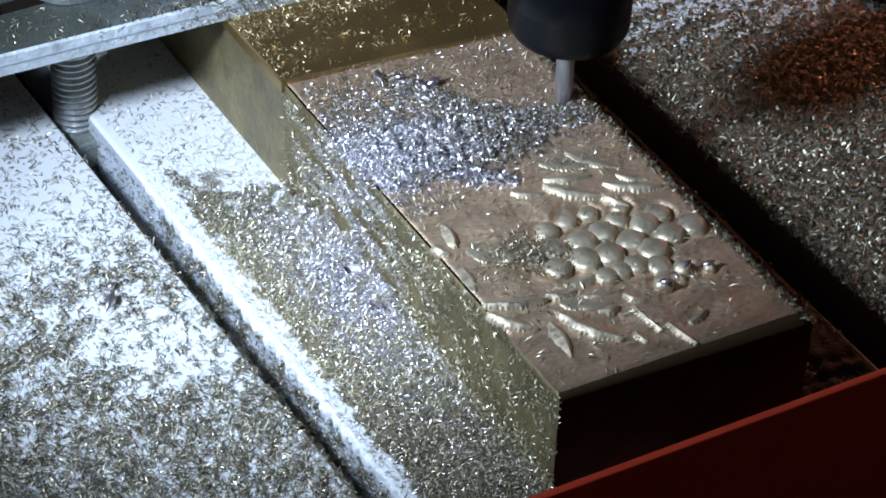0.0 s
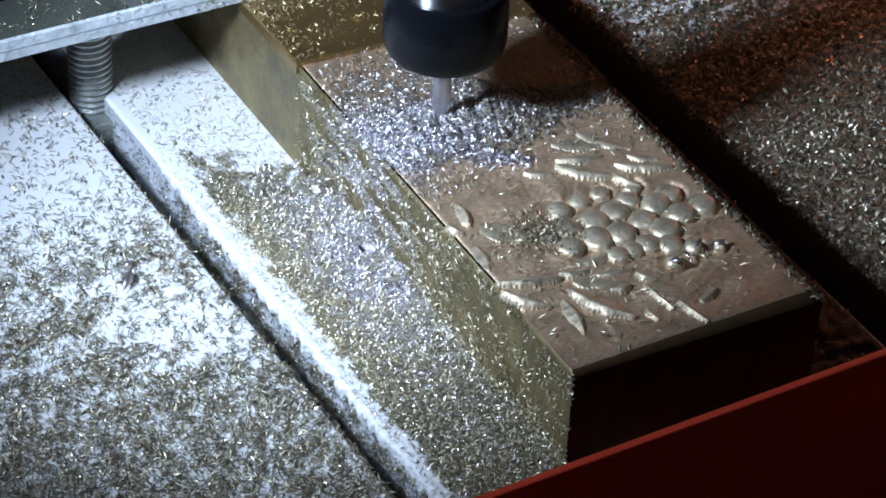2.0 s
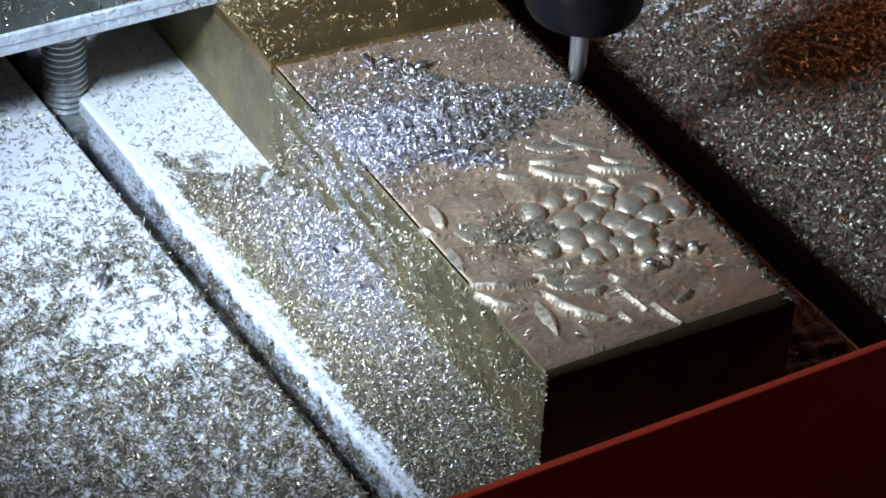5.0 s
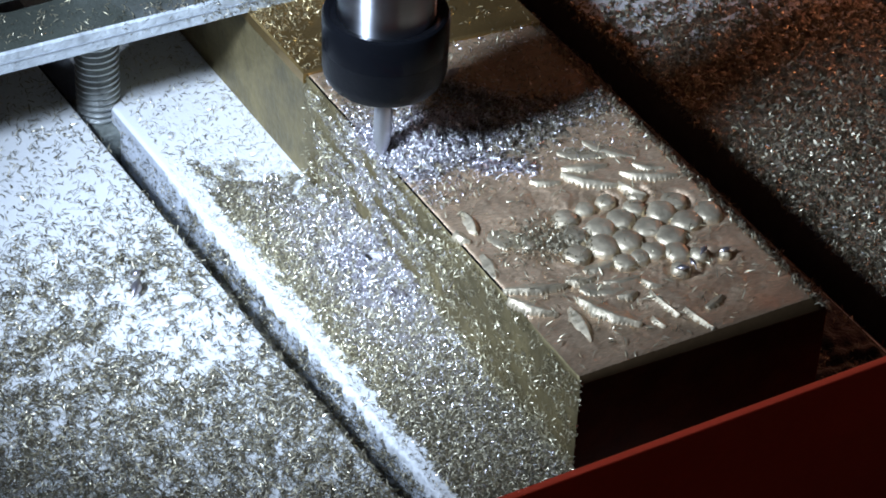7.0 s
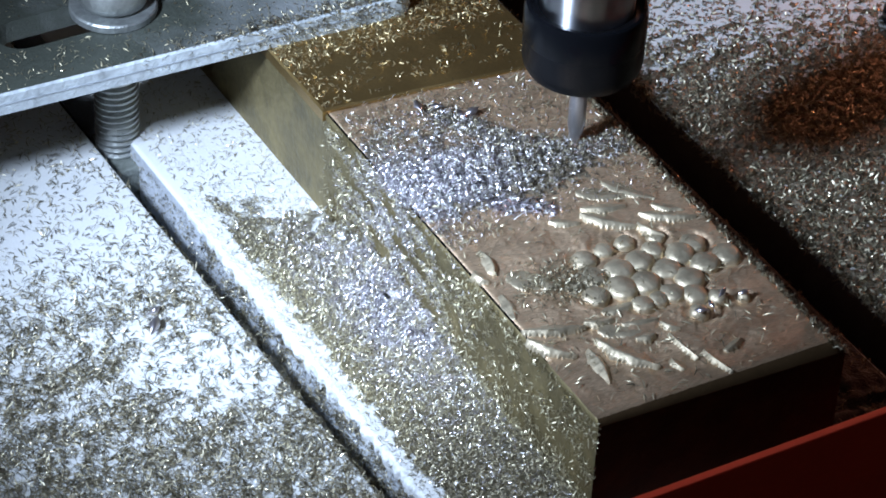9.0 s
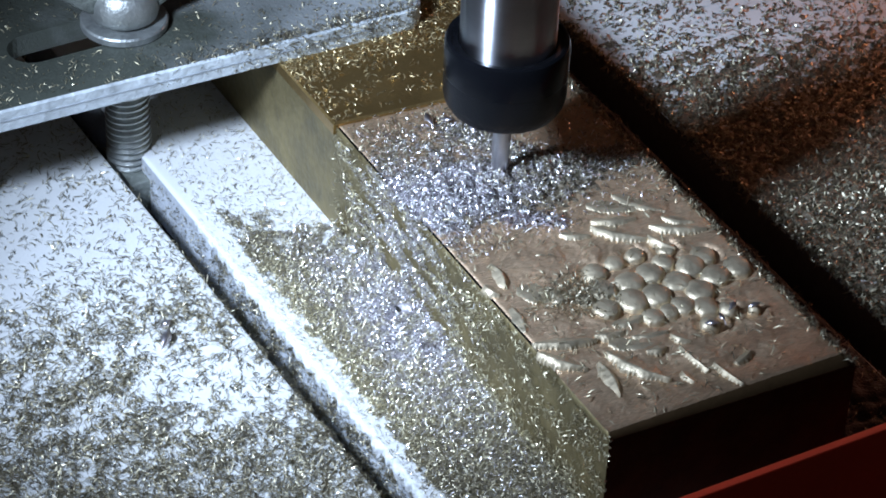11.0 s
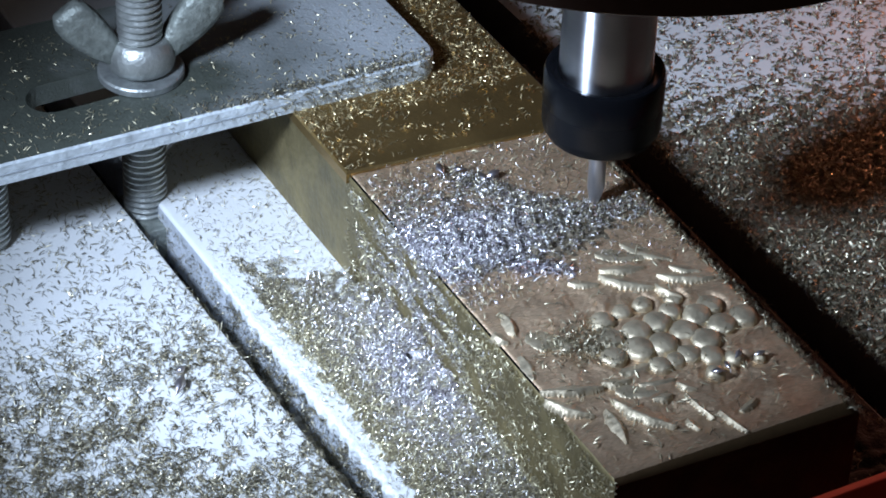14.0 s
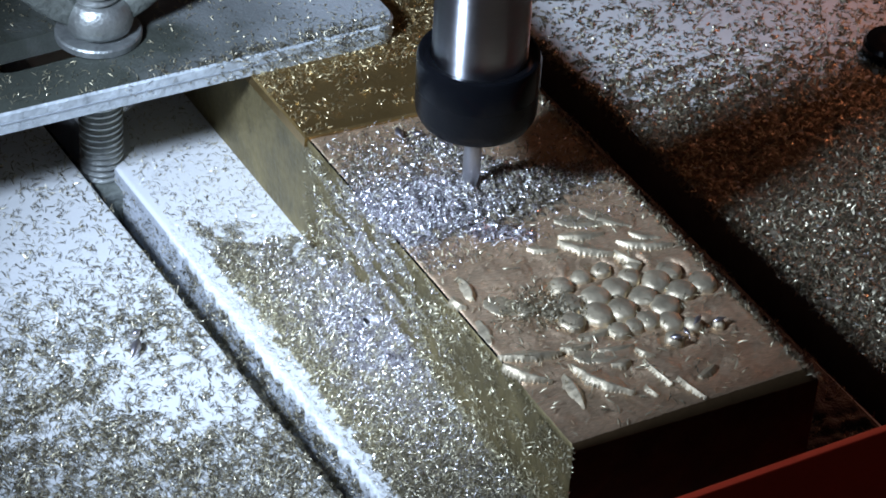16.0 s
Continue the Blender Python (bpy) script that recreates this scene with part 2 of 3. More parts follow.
LEAVES = (  # ridge from foot to tip, width and height
    (18.3, 33.3, 23.5, 28.0, 2.3, 1.0), (18.8, 34.1, 24.5, 32.3, 1.6, 0.8), (24.9, 30.1, 31.3, 26.4, 1.9, 0.9), (23.8, 28.5, 25.5, 24.8, 1.7, 0.9),
    (27.4, 31.1, 30.7, 28.4, 1.2, 0.5), (24.5, 37.7, 28.7, 31.9, 1.8, 0.4), (0.1, 17.0, 7.5, 14.4, 1.6, 0.9), (-0.1, 15.4, 3.7, 10.2, 1.9, 1.0),
    (7.2, 11.7, 11.4, 4.1, 2.7, 1.2), (5.3, 10.6, 4.4, 4.3, 1.15, 0.8), (7.6, 15.1, 11.2, 14.1, 1.1, 0.6), (3.3, 32.0, 2.6, 27.6, 1.25, 0.8),
    (0.6, 29.1, 1.4, 26.6, 1.3, 0.8), (1.4, 24.0, 0.6, 19.4, 1.0, 0.35), (15.7, 8.9, 16.3, 3.5, 0.9, 0.7), (17.6, 4.4, 18.6, -0.4, 1.1, 0.8),
    (19.9, 3.3, 22.9, 4.5, 0.7, 0.4), (11.5, 9.9, 14.2, 9.6, 1.3, 0.6), (10.5, 15.7, 14.9, 15.7, 1.5, 0.5), (15.8, 11.1, 17.4, 8.9, 1.2, 0.8),
    (13.4, 4.9, 13.7, 2.5, 0.9, 0.6), (14.0, 33.8, 17.5, 31.8, 1.3, 0.6), (11.5, 12.9, 16.1, 11.9, 1.3, 0.5), (3.6, 26.6, 9.2, 22.6, 2.6, 0.3),
    (8.4, 13.3, 13.6, 10.8, 2.2, 0.35), (20.2, 37.4, 26.4, 34.2, 1.9, 0.35))
GRAPES = (  # place, radius and height
    (14.0, 25.2, 1.6, 0.9), (17.2, 25.9, 1.3, 0.6), (16.8, 21.8, 1.9, 0.9), (20.0, 22.2, 1.8, 0.9), (22.8, 23.5, 1.4, 0.6), (25.3, 21.2, 1.9, 0.9),
    (27.8, 22.2, 1.7, 0.7), (27.1, 18.3, 1.8, 0.9), (30.4, 18.6, 1.8, 0.9), (22.2, 19.3, 1.8, 0.8), (18.4, 18.2, 1.9, 1.0), (15.3, 18.8, 2.0, 0.9),
    (13.1, 22.2, 1.8, 0.7), (11.7, 18.9, 1.7, 0.7), (23.7, 16.7, 1.9, 0.9), (20.2, 15.1, 1.6, 0.8), (22.6, 13.7, 1.6, 0.8), (24.6, 11.9, 1.2, 1.1),
    (27.5, 10.6, 0.8, 0.9), (21.1, 10.6, 1.2, 1.1), (18.2, 15.1, 1.2, 0.6), (15.9, 15.1, 1.4, 0.6), (7.2, 22.7, 1.1, 0.7), (10.2, 21.3, 1.2, 0.5),
    (20.4, 26.2, 1.2, 0.5), (24.6, 25.6, 1.1, 0.4))


def hollow(x, y):
    """Depth of the cut between the grapes."""
    gap = min(math.hypot(x - gx, y - gy) - r for gx, gy, r, _ in GRAPES if (gx, gy) != (7.2, 22.7))
    return 0.38 * max(0.0, min(1.0, (1.0 - gap) / 0.6))


def milled_top():
    """The milled floor: fine cutter lines, worn front bevel, low waves."""
    bm = bmesh.new()
    ny = 230
    xs = [0, 0.03, 0.06, 0.32, 0.36] + [0.9 + (W - 0.9) * k / 110 for k in range(111)] + [RIGHT]
    nx = len(xs) - 1
    grid = []
    for j in range(ny + 1):
        row = []
        for i in range(nx + 1):
            x = xs[i]
            y0, y1 = front_y(x), STEP_Y - 0.1 * x
            v = j / ny
            y = y0 + (y1 - y0) * v
            lines = 0.02 * math.sin(y * 9.0 + 0.4 * math.sin(x * 0.7))
            edge = min(x, W - x)
            z = H + lines + 0.05 * noise.noise((x * 0.35, y * 0.35, 1.7)) - (0.12 * max(0, 1 - abs(edge) / 0.5) ** 2 if x > 1 else 0.04)
            ground = max(0.0, 1 - ((x - 16.5) / 15.5) ** 4) * max(0.0, 1 - ((y - 18.5) / 19.5) ** 6)
            z += ground * (0.34 * round(1.6 * noise.noise((x * 0.28, y * 0.28, 8.3)) * 2) / 2 + 0.10 * noise.noise((x * 1.3, y * 1.3, 3.3)))
            z -= hollow(x, y)
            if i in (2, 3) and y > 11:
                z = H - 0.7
            if j == 0:
                y, z = bevel_y(x), H - 1.02 + 0.08 * noise.noise((x * 0.8, 1.0, 5.0))
            elif j == 1:
                y, z = y0 + 0.12 * noise.noise((x, 3.1, 0.0)), H - 0.03
            if i == nx:
                z = H - 1.05 + 0.15 * noise.noise((y * 0.9, 2.0, 5.0))
                x += 0.22 * noise.noise((y * 1.4, 7.0, 5.0))
            elif i == nx - 1:
                x += 0.2 * noise.noise((y * 0.8, 4.0, 5.0))
            row.append(bm.verts.new((x * MM, y * MM, z * MM)))
        grid.append(row)
    for j in range(ny):
        for i in range(nx):
            # Groove faces along the left edge reuse the nut's near-black material.
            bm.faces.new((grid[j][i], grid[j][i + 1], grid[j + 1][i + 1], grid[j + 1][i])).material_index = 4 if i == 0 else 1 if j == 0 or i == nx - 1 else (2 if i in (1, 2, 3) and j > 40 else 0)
    # skirt down into the body
    loop = [r[0] for r in grid][::-1] + grid[0][1:] + [r[-1] for r in grid][1:] + grid[-1][:-1][::-1]
    low = [bm.verts.new((v.co.x, v.co.y, (H - 1.3) * MM)) for v in loop]
    n = len(loop)
    for k in range(n):
        j = (k + 1) % n
        if loop[k] is not loop[j]:
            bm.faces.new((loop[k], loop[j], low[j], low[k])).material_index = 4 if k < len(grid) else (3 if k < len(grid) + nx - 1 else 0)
    return shifted(bm)


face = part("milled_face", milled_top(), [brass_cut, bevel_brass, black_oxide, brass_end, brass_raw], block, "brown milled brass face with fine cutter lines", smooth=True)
far_top = bmesh.new()
quad = []
for z in (H - 1.2, H + STEP_H - 0.25, H + STEP_H):
    inset = 0.25 if z > H + STEP_H - 0.1 else 0.0
    quad.append([far_top.verts.new(((x + dx * inset) * MM, (y + dy * inset) * MM, z * MM)) for x, y, dx, dy in (
        (-0.4, STEP_Y + 0.1, 1, 1), (RIGHT - 0.1, STEP_Y - 3.4, -1, 1), (RIGHT - 0.1, LONG, -1, -1), (-0.4, LONG, 1, -1))])
for a, b in zip(quad, quad[1:]):
    for k in range(4):
        far_top.faces.new((a[k], a[(k + 1) % 4], b[(k + 1) % 4], b[k]))
far_top.faces.new(quad[-1])
part("raw_face", shifted(far_top), raw_top, block, "dull olive uncut brass skin")


def leaf(x0, y0, x1, y1, width, height):
    """A leaf of the relief: a tilted blade that rises to a ridge and drops in a steep, fluted wall cut by the tool."""
    bm = bmesh.new()
    a, b = Vector((x0, y0, 0)), Vector((x1, y1, 0))
    along = (b - a).normalized()
    side = Vector((-along.y, along.x, 0))
    if side.y > 0:
        side = -side
    length = (b - a).length
    n, rows = max(20, int(length / 0.12)), []
    for k in range(n + 1):
        u = k / n
        w = width / 2 * (math.sin(math.pi * min(1, u * 0.94 + 0.05)) ** 0.7) * (1 - 0.2 * u) * (1 + 0.45 * noise.noise((u * length * 0.8, y0, x0 + 5))) + 0.06
        c = a.lerp(b, u) + side * 0.2 * width * math.sin(math.pi * u)
        rise = 0.85 * height * (0.5 + 0.5 * math.sin(math.pi * min(1, u * 0.9 + 0.08)))
        flute = 0.5 + 0.5 * math.sin(2 * math.pi * u * length / 0.55 + 3.0 * math.sin(u * 7 + x0)) * math.sin(u * 11 + y0)
        wob = 0.11 * noise.noise((u * length * 2.1, x0, y0)) + 0.05 * noise.noise((u * length * 6.0, y0, x0))
        row = []
        for s, hgt in ((-1.7, -0.25), (-1.4, 0.06), (-0.7, 0.42 + wob), (0.1, 0.86 + wob), (0.35, 1.0), (0.55, 0.92), (0.85, 0.66 + wob), (1.0, 0.5)):
            p = c + side * s * w
            row.append(bm.verts.new((p.x * MM, p.y * MM, (H + rise * hgt) * MM)))
        for s, hgt in ((w + 0.03 + 0.26 * flute, 0.2), (w + 0.06 + 0.42 * flute, -0.3 / max(rise, 0.3))):
            p = c + side * s
            row.append(bm.verts.new((p.x * MM, p.y * MM, (H + rise * hgt) * MM)))
        rows.append(row)
    for p, q in zip(rows, rows[1:]):
        for i in range(len(p) - 1):
            bm.faces.new((p[i], p[i + 1], q[i + 1], q[i]))
    bm.faces.new(rows[0])
    bm.faces.new(rows[-1][::-1])
    return shifted(bm)


for x0, y0, x1, y1, width, height in LEAVES:
    part("leaf", leaf(x0, y0, x1, y1, width, height), brass_relief, face, smooth=True)


def grape(x, y, r, height, seed):
    """A grape of the relief: a flat dome, uneven in outline, that rises to one side and drops there in a ragged tool-cut wall."""
    bm = bmesh.new()
    rings, steps = [], 30
    for rr, hh in ((1.12, -1.1), (1.06, -0.6), (0.99, 0.25), (0.88, 0.60), (0.68, 0.80), (0.40, 0.95)):
        ring = []
        for k in range(steps):
            a = 2 * math.pi * k / steps
            c, sn = math.cos(a), math.sin(a)
            out = 1 + 0.14 * noise.noise((1.1 * c + seed * 3.7, 1.1 * sn, 0.5)) + (0.07 * noise.noise((6 * c, 6 * sn, seed)) if rr > 0.95 else 0)
            fall = 0.32 * rr * max(0.0, -0.9 * c - 0.3 * sn)
            rough = 0.06 * noise.noise((3 * rr * c + seed, 3 * rr * sn, 2.2))
            ring.append(bm.verts.new(((x + rr * out * r * c) * MM, (y + rr * out * r * sn) * MM, (H + height * (hh - fall + rough)) * MM)))
        rings.append(ring)
    top = bm.verts.new((x * MM, y * MM, (H + height) * MM))
    for p, q in zip(rings, rings[1:]):
        for k in range(steps):
            bm.faces.new((p[k], p[(k + 1) % steps], q[(k + 1) % steps], q[k]))
    for k in range(steps):
        bm.faces.new((rings[-1][k], rings[-1][(k + 1) % steps], top))
    return shifted(bm)


for n, (x, y, r, height) in enumerate(GRAPES):
    part("grape", grape(x, y, r, 0.85 * height, n), brass_relief, face, smooth=True)

# ---- clamp: slotted plate, bolt, washer, wing nut ----
BOLT, BOLT2 = (-16.9, 95.2), (-40.6, 94.0)
PLATE_Z0, PLATE_Z1 = H + STEP_H + 0.02, H + STEP_H + 3.2


def rounded(x0, x1, y0, y1, r, n=6):
    pts = []
    for cx, cy, a0 in ((x1 - r, y1 - r, 0), (x0 + r, y1 - r, 90), (x0 + r, y0 + r, 180), (x1 - r, y0 + r, 270)):
        for k in range(n + 1):
            a = radians(a0 + 90 * k / n)
            pts.append((cx + r * math.cos(a), cy + r * math.sin(a)))
    return pts


def slotted_plate():
    """A strip of steel with a long slot for the bolt."""
    outer = [(x, y - 0.042 * (x + 40)) for x, y in rounded(-78, 22.0, 83.7, 114, 3.4)]
    inner = rounded(-33.5, -10.5, BOLT[1] - 3.4, BOLT[1] + 3.4, 3.39)
    bm = bmesh.new()
    m = len(outer)
    loops = []
    for z, grow in ((PLATE_Z0, 0), (PLATE_Z1 - 0.3, 0), (PLATE_Z1, -0.3)):
        cx, cy = -27.4, 97.0
        loops.append(([bm.verts.new(((x + (grow if x > cx else -grow)) * MM, (y + (grow if y > cy else -grow)) * MM, z * MM)) for x, y in outer],
                      [bm.verts.new((x * MM, y * MM, z * MM)) for x, y in inner]))
    for (o1, i1), (o2, i2) in zip(loops, loops[1:]):
        for k in range(m):
            j = (k + 1) % m
            bm.faces.new((o1[k], o1[j], o2[j], o2[k])).material_index = 1
            bm.faces.new((i1[k], i1[j], i2[j], i2[k]))
    for o, i in (loops[0], loops[-1]):
        for k in range(m):
            j = (k + 1) % m
            bm.faces.new((o[k], o[j], i[j], i[k]))
    return bm


def shear_line():
    bm = box(-74, 17.5, 83.58, 83.68, PLATE_Z0 + 1.5, PLATE_Z0 + 1.66)
    for v in bm.verts:
        v.co.y -= 0.042 * (v.co.x + 40 * MM)
    return bm


plate = empty("clamp_plate", "galvanised steel clamp plate with a bolt slot, dusted with chips", "clamp")
part("plate", slotted_plate(), [zinc, zinc_edge], plate)
part("shear_line", shear_line(), slot_metal, plate, "dark shear line along the cut edge")


def thread(radius, z0, z1, pitch=1.0, steps=28):
    """A screw with a helical ridge."""
    bm = bmesh.new()
    turns = (z1 - z0) / pitch
    n = int(turns * steps)
    prof = ((-0.5, 0.0), (-0.12, 1.0), (0.12, 1.0))
    rows = []
    for k in range(n + 1):
        a = 2 * math.pi * k / steps
        z = z0 + pitch * k / steps
        rows.append([bm.verts.new(((radius - 0.62 + 0.62 * d) * math.cos(a) * MM, (radius - 0.62 + 0.62 * d) * math.sin(a) * MM, (z + o * pitch) * MM)) for o, d in prof])
    for p, q in zip(rows, rows[1:]):
        for i in range(2):
            bm.faces.new((p[i], q[i], q[i + 1], p[i + 1]))
    for k in range(n + 1 - steps):
        if k + steps < n:
            bm.faces.new((rows[k][2], rows[k + 1][2], rows[k + steps + 1][0], rows[k + steps][0]))
    return bm


bolt = empty("clamp_bolt", "zinc-plated threaded bolt standing in the bed slot", "bolt", (BOLT[0], BOLT[1], 0))
part("thread", thread(3.1, -9, 46), thread_steel, bolt, smooth=False)
part("core", lathe(((0, -12.5), (2.45, -12.5), (2.45, 46.2), (0, 46.2)), 24), thread_steel, bolt)
part("bolt_head", lathe(((0, -13), (6.3, -13), (6.3, -9.0), (5.6, -8.6), (0, -8.6)), 6), thread_steel, bolt)
part("slot_nut", box(-2.2, 2.2, -5.5, 4.5, -8.6, -2.6, 0.3), worn_zinc, bolt, "dull T-slot nut at the bolt's foot")
washer = mesh_object("washer", lathe(((3.3, 0.0), (5.75, 0.0), (5.9, 0.15), (5.9, 0.95), (5.7, 1.2), (3.3, 1.2), (3.3, 0.0)), 48, (0, 0, 0)), washer_zinc, smooth=False)
washer.location = Vector((BOLT[0], BOLT[1], PLATE_Z1 + 0.02)) * MM
tagged(washer, "flat zinc washer under the wing nut", "washer")

wing_nut = empty("wing_nut", "zinc-plated wing nut with two worn wings", "wing nut", (BOLT[0], BOLT[1], PLATE_Z1 + 1.25))
wing_nut.rotation_euler.z = radians(-13)
part("nut_body", lathe(((3.1, 0), (3.7, 0), (3.7, 0.45), (4.5, 0.6), (4.75, 1.7), (4.5, 3.2), (3.9, 4.6), (3.4, 5.0), (3.1, 5.0)), 40), thread_steel, wing_nut, smooth=True)


def wing(sign):
    """One ear of the wing nut, rising outwards."""
    bm = bmesh.new()
    path = ((3.0, 2.4, 3.2, 1.7), (4.8, 4.0, 4.2, 1.5), (6.6, 6.0, 5.2, 1.4), (8.2, 8.0, 5.6, 1.35), (9.4, 9.5, 5.2, 1.25), (10.1, 10.4, 3.6, 0.95))
    rows = []
    for x, z, w, t in path:
        nx, nz = 0.80, -0.6
        rows.append([bm.verts.new((sign * (x + nx * a * w / 2) * MM, b * t * MM, (z + nz * a * w / 2) * MM))
                     for a, b in ((-1, -0.6), (-0.7, -1), (0.7, -1), (1, -0.6), (1, 0.6), (0.7, 1), (-0.7, 1), (-1, 0.6))])
    for p, q in zip(rows, rows[1:]):
        for k in range(8):
            bm.faces.new((p[k], p[(k + 1) % 8], q[(k + 1) % 8], q[k]))
    bm.faces.new(rows[0])
    bm.faces.new(rows[-1])
    return bm


part("wing", wing(1), worn_zinc, wing_nut, smooth=True)
part("wing", wing(-1), worn_zinc, wing_nut, smooth=True)

# a threaded stud props the plate's outer end
stud = empty("prop_stud", "zinc-plated threaded stud propping the clamp plate's outer end", "bolt", (BOLT2[0], BOLT2[1], 0))
part("thread", thread(3.0, 0.5, PLATE_Z0 - 0.5), thread_steel, stud)
part("core", lathe(((0, 0), (2.45, 0), (2.45, PLATE_Z0), (0, PLATE_Z0)), 24), thread_steel, stud)

# ---- spindle: mount, shaft, collet nut, cutter; its origin is the cutter's tip ----
TIP_Z, SPIN_Y = 16.1, 47.0
spindle = empty("milling_spindle", "steel spindle shaft with a black collet nut and engraving cutter", "spindle", (15, SPIN_Y, TIP_Z))
part("mount", lathe(((0, 60), (47.2, 60), (48, 60.6), (48, 84), (47, 85), (0, 85)), 96), brown_body, spindle, "dark brown round spindle mount")


def shaft_mesh():
    """A ground shaft with a slight turned step above the nut."""
    return lathe(((0, 20.5), (6.0, 20.5), (6.0, 28.9), (5.94, 29.0), (5.94, 60.0), (0, 60.0)), 72)


shaft = part("shaft", shaft_mesh(), shaft_steel, spindle, "polished ground steel shaft")
nut = part("collet_nut", lathe(((6.05, 17.6), (7.8, 17.6), (7.8, 21.5), (7.6, 22.1), (7.25, 22.3), (6.8, 22.2), (6.05, 21.8), (6.05, 17.6)), 96),
           black_oxide, spindle, "black oxide collet nut")
sleeve = part("nut_sleeve", lathe(((1.7, 12.8), (4.9, 12.5), (6.4, 12.3), (7.05, 12.6), (7.55, 13.5), (7.72, 14.4), (7.74, 17.58), (1.7, 17.58), (1.7, 12.8)), 96),
              dull_black, spindle, "matt dark grey lower half of the collet nut")
part("cutter", lathe(((0, -0.6), (0.1, -0.6), (0.5, 0.7), (0.92, 2.3), (1.1, 3.2), (1.15, 3.9), (1.15, 20), (0, 20)), 32), carbide, spindle, "grey conical engraving cutter", smooth=True)
for ob in (nut, sleeve, shaft):
    for p in ob.data.polygons:
        p.use_smooth = abs(p.normal.z) < 0.9
    ob.data.set_sharp_from_angle(angle=radians(35))

# ---- black screw head on the bed, far side ----
knob = mesh_object("screw_head", lathe(((0, 0), (4.2, 0), (4.4, 0.3), (4.4, 1.9), (4.0, 2.6), (2.2, 2.9), (0, 2.95)), 32), black_oxide, smooth=False)
knob.location = Vector((99.9, 68.8, 0.02)) * MM
tagged(knob, "black round screw head standing on the bed", "screw")

# ---- red guard strip in front ----
guard = empty("red_guard_strip", "translucent red plastic guard strip standing before the block", "guard", (20, -7.5, 0))
part("strip", box(-110, 130, -0.45, 0.45, -18.2, 8.62, 0.15), red_plastic, guard)
part("rim", box(-110, 130, -0.52, 0.52, 8.6, 9.3, 0.22, 3), red_plastic, guard, "rounded worn rim of the red strip", smooth=True)
guard.rotation_euler.z = radians(-0.72)


# ---- chips ----
def chips(name, spots, heights, mat, label, length=(0.5, 1.4), width=(0.07, 0.17), tilt=0.35, seed=3, wall=None):
    """Curled slivers of brass lying at the given places. wall: they cling to an upright face."""
    rng = np.random.RandomState(seed)
    n = len(spots)
    ln, wd = rng.uniform(*length, n), rng.uniform(*width, n)
    yaw = rng.uniform(0, 2 * np.pi, n)
    pitch, roll = rng.normal(0, tilt, n), rng.normal(0, tilt * 1.6, n)
    bend = rng.uniform(0.05, 0.35, n) * ln
    d = np.stack([np.cos(yaw) * np.cos(pitch), np.sin(yaw) * np.cos(pitch), np.sin(pitch)], 1)
    flat = np.stack([-np.sin(yaw), np.cos(yaw), 0 * yaw], 1)
    up0 = np.cross(d, flat)
    side = flat * np.cos(roll)[:, None] + up0 * np.sin(roll)[:, None]
    up = np.cross(d, side)
    lift = np.abs(d[:, 2]) * ln / 2 + np.abs(side[:, 2]) * wd / 2 + 0.02
    base = np.column_stack([spots, heights + lift])
    pts = []
    for u, h in ((-0.5, 0), (0, 1), (0.5, 0)):
        c = base + d * (u * ln)[:, None] + up * (h * bend)[:, None]
        taper = (1.0 if u == 0 else 0.55) * wd / 2
        pts += [c - side * taper[:, None], c + side * taper[:, None]]
    v = np.stack(pts, 1).reshape(-1, 3)
    if wall is not None:
        v = np.column_stack([wall - (v[:, 2] - np.repeat(heights, 6)), v[:, 1], v[:, 0]])
    faces = (np.arange(n) * 6)[:, None, None] + np.array([[0, 1, 3, 2], [2, 3, 5, 4]])[None]
    me = bpy.data.meshes.new(name)
    me.vertices.add(len(v))
    me.vertices.foreach_set("co", (v * MM).astype(np.float32).ravel())
    me.loops.add(8 * n)
    me.loops.foreach_set("vertex_index", faces.astype(np.int32).ravel())
    me.polygons.add(2 * n)
    me.polygons.foreach_set("loop_start", np.arange(2 * n, dtype=np.int32) * 4)
    me.update(calc_edges=True)
    me.validate()
    me.materials.append(mat)
    ob = new(name, me)
    return tagged(ob, label, "metal chips", kind="stuff")


def scatter(n, x0, x1, y0, y1, density, seed):
    rng = np.random.RandomState(seed)
    x, y, k = rng.uniform(x0, x1, n), rng.uniform(y0, y1, n), rng.uniform(0, 1, n)
    keep = k < density(x, y)
    return np.column_stack([x[keep], y[keep]])


def left_density(x, y):
    patch = np.exp(-(((x + 27.5 + 0.15 * (y - 44)) / 8.2) ** 4 + ((y - 44.6 + 0.3 * (x + 27)) / 9.2) ** 4))
    near = smooth_step(78, 48, y)
    return np.clip(0.08 + 0.9 * near * (0.12 + 1.0 * smooth_step(0.22, 0.72, 0.5 * wave_noise(x, y, 8, 5) + 0.5 * wave_noise(x, y, 2.8, 55))) + 0.2 * smooth_step(48, 30, y) - 0.95 * patch * (0.5 + 0.5 * wave_noise(x, y, 4, 7)), 0.06, 1) * (x < -20.05 - 0.019 * (y - 50))


def heap_edge(x, y):
    """0 outside the chip field beside the block, 1 inside: it starts further back near the slot than at the block."""
    rag = wave_noise(x, y, 4, 6) - 0.5
    return smooth_step(-13.6, -12.2, x + 1.8 * (wave_noise(x, y, 2.2, 62) - 0.5)) * smooth_step(5.0, -9.0, y - 62.6 + 1.15 * (x + 0.6) + 10 * rag)


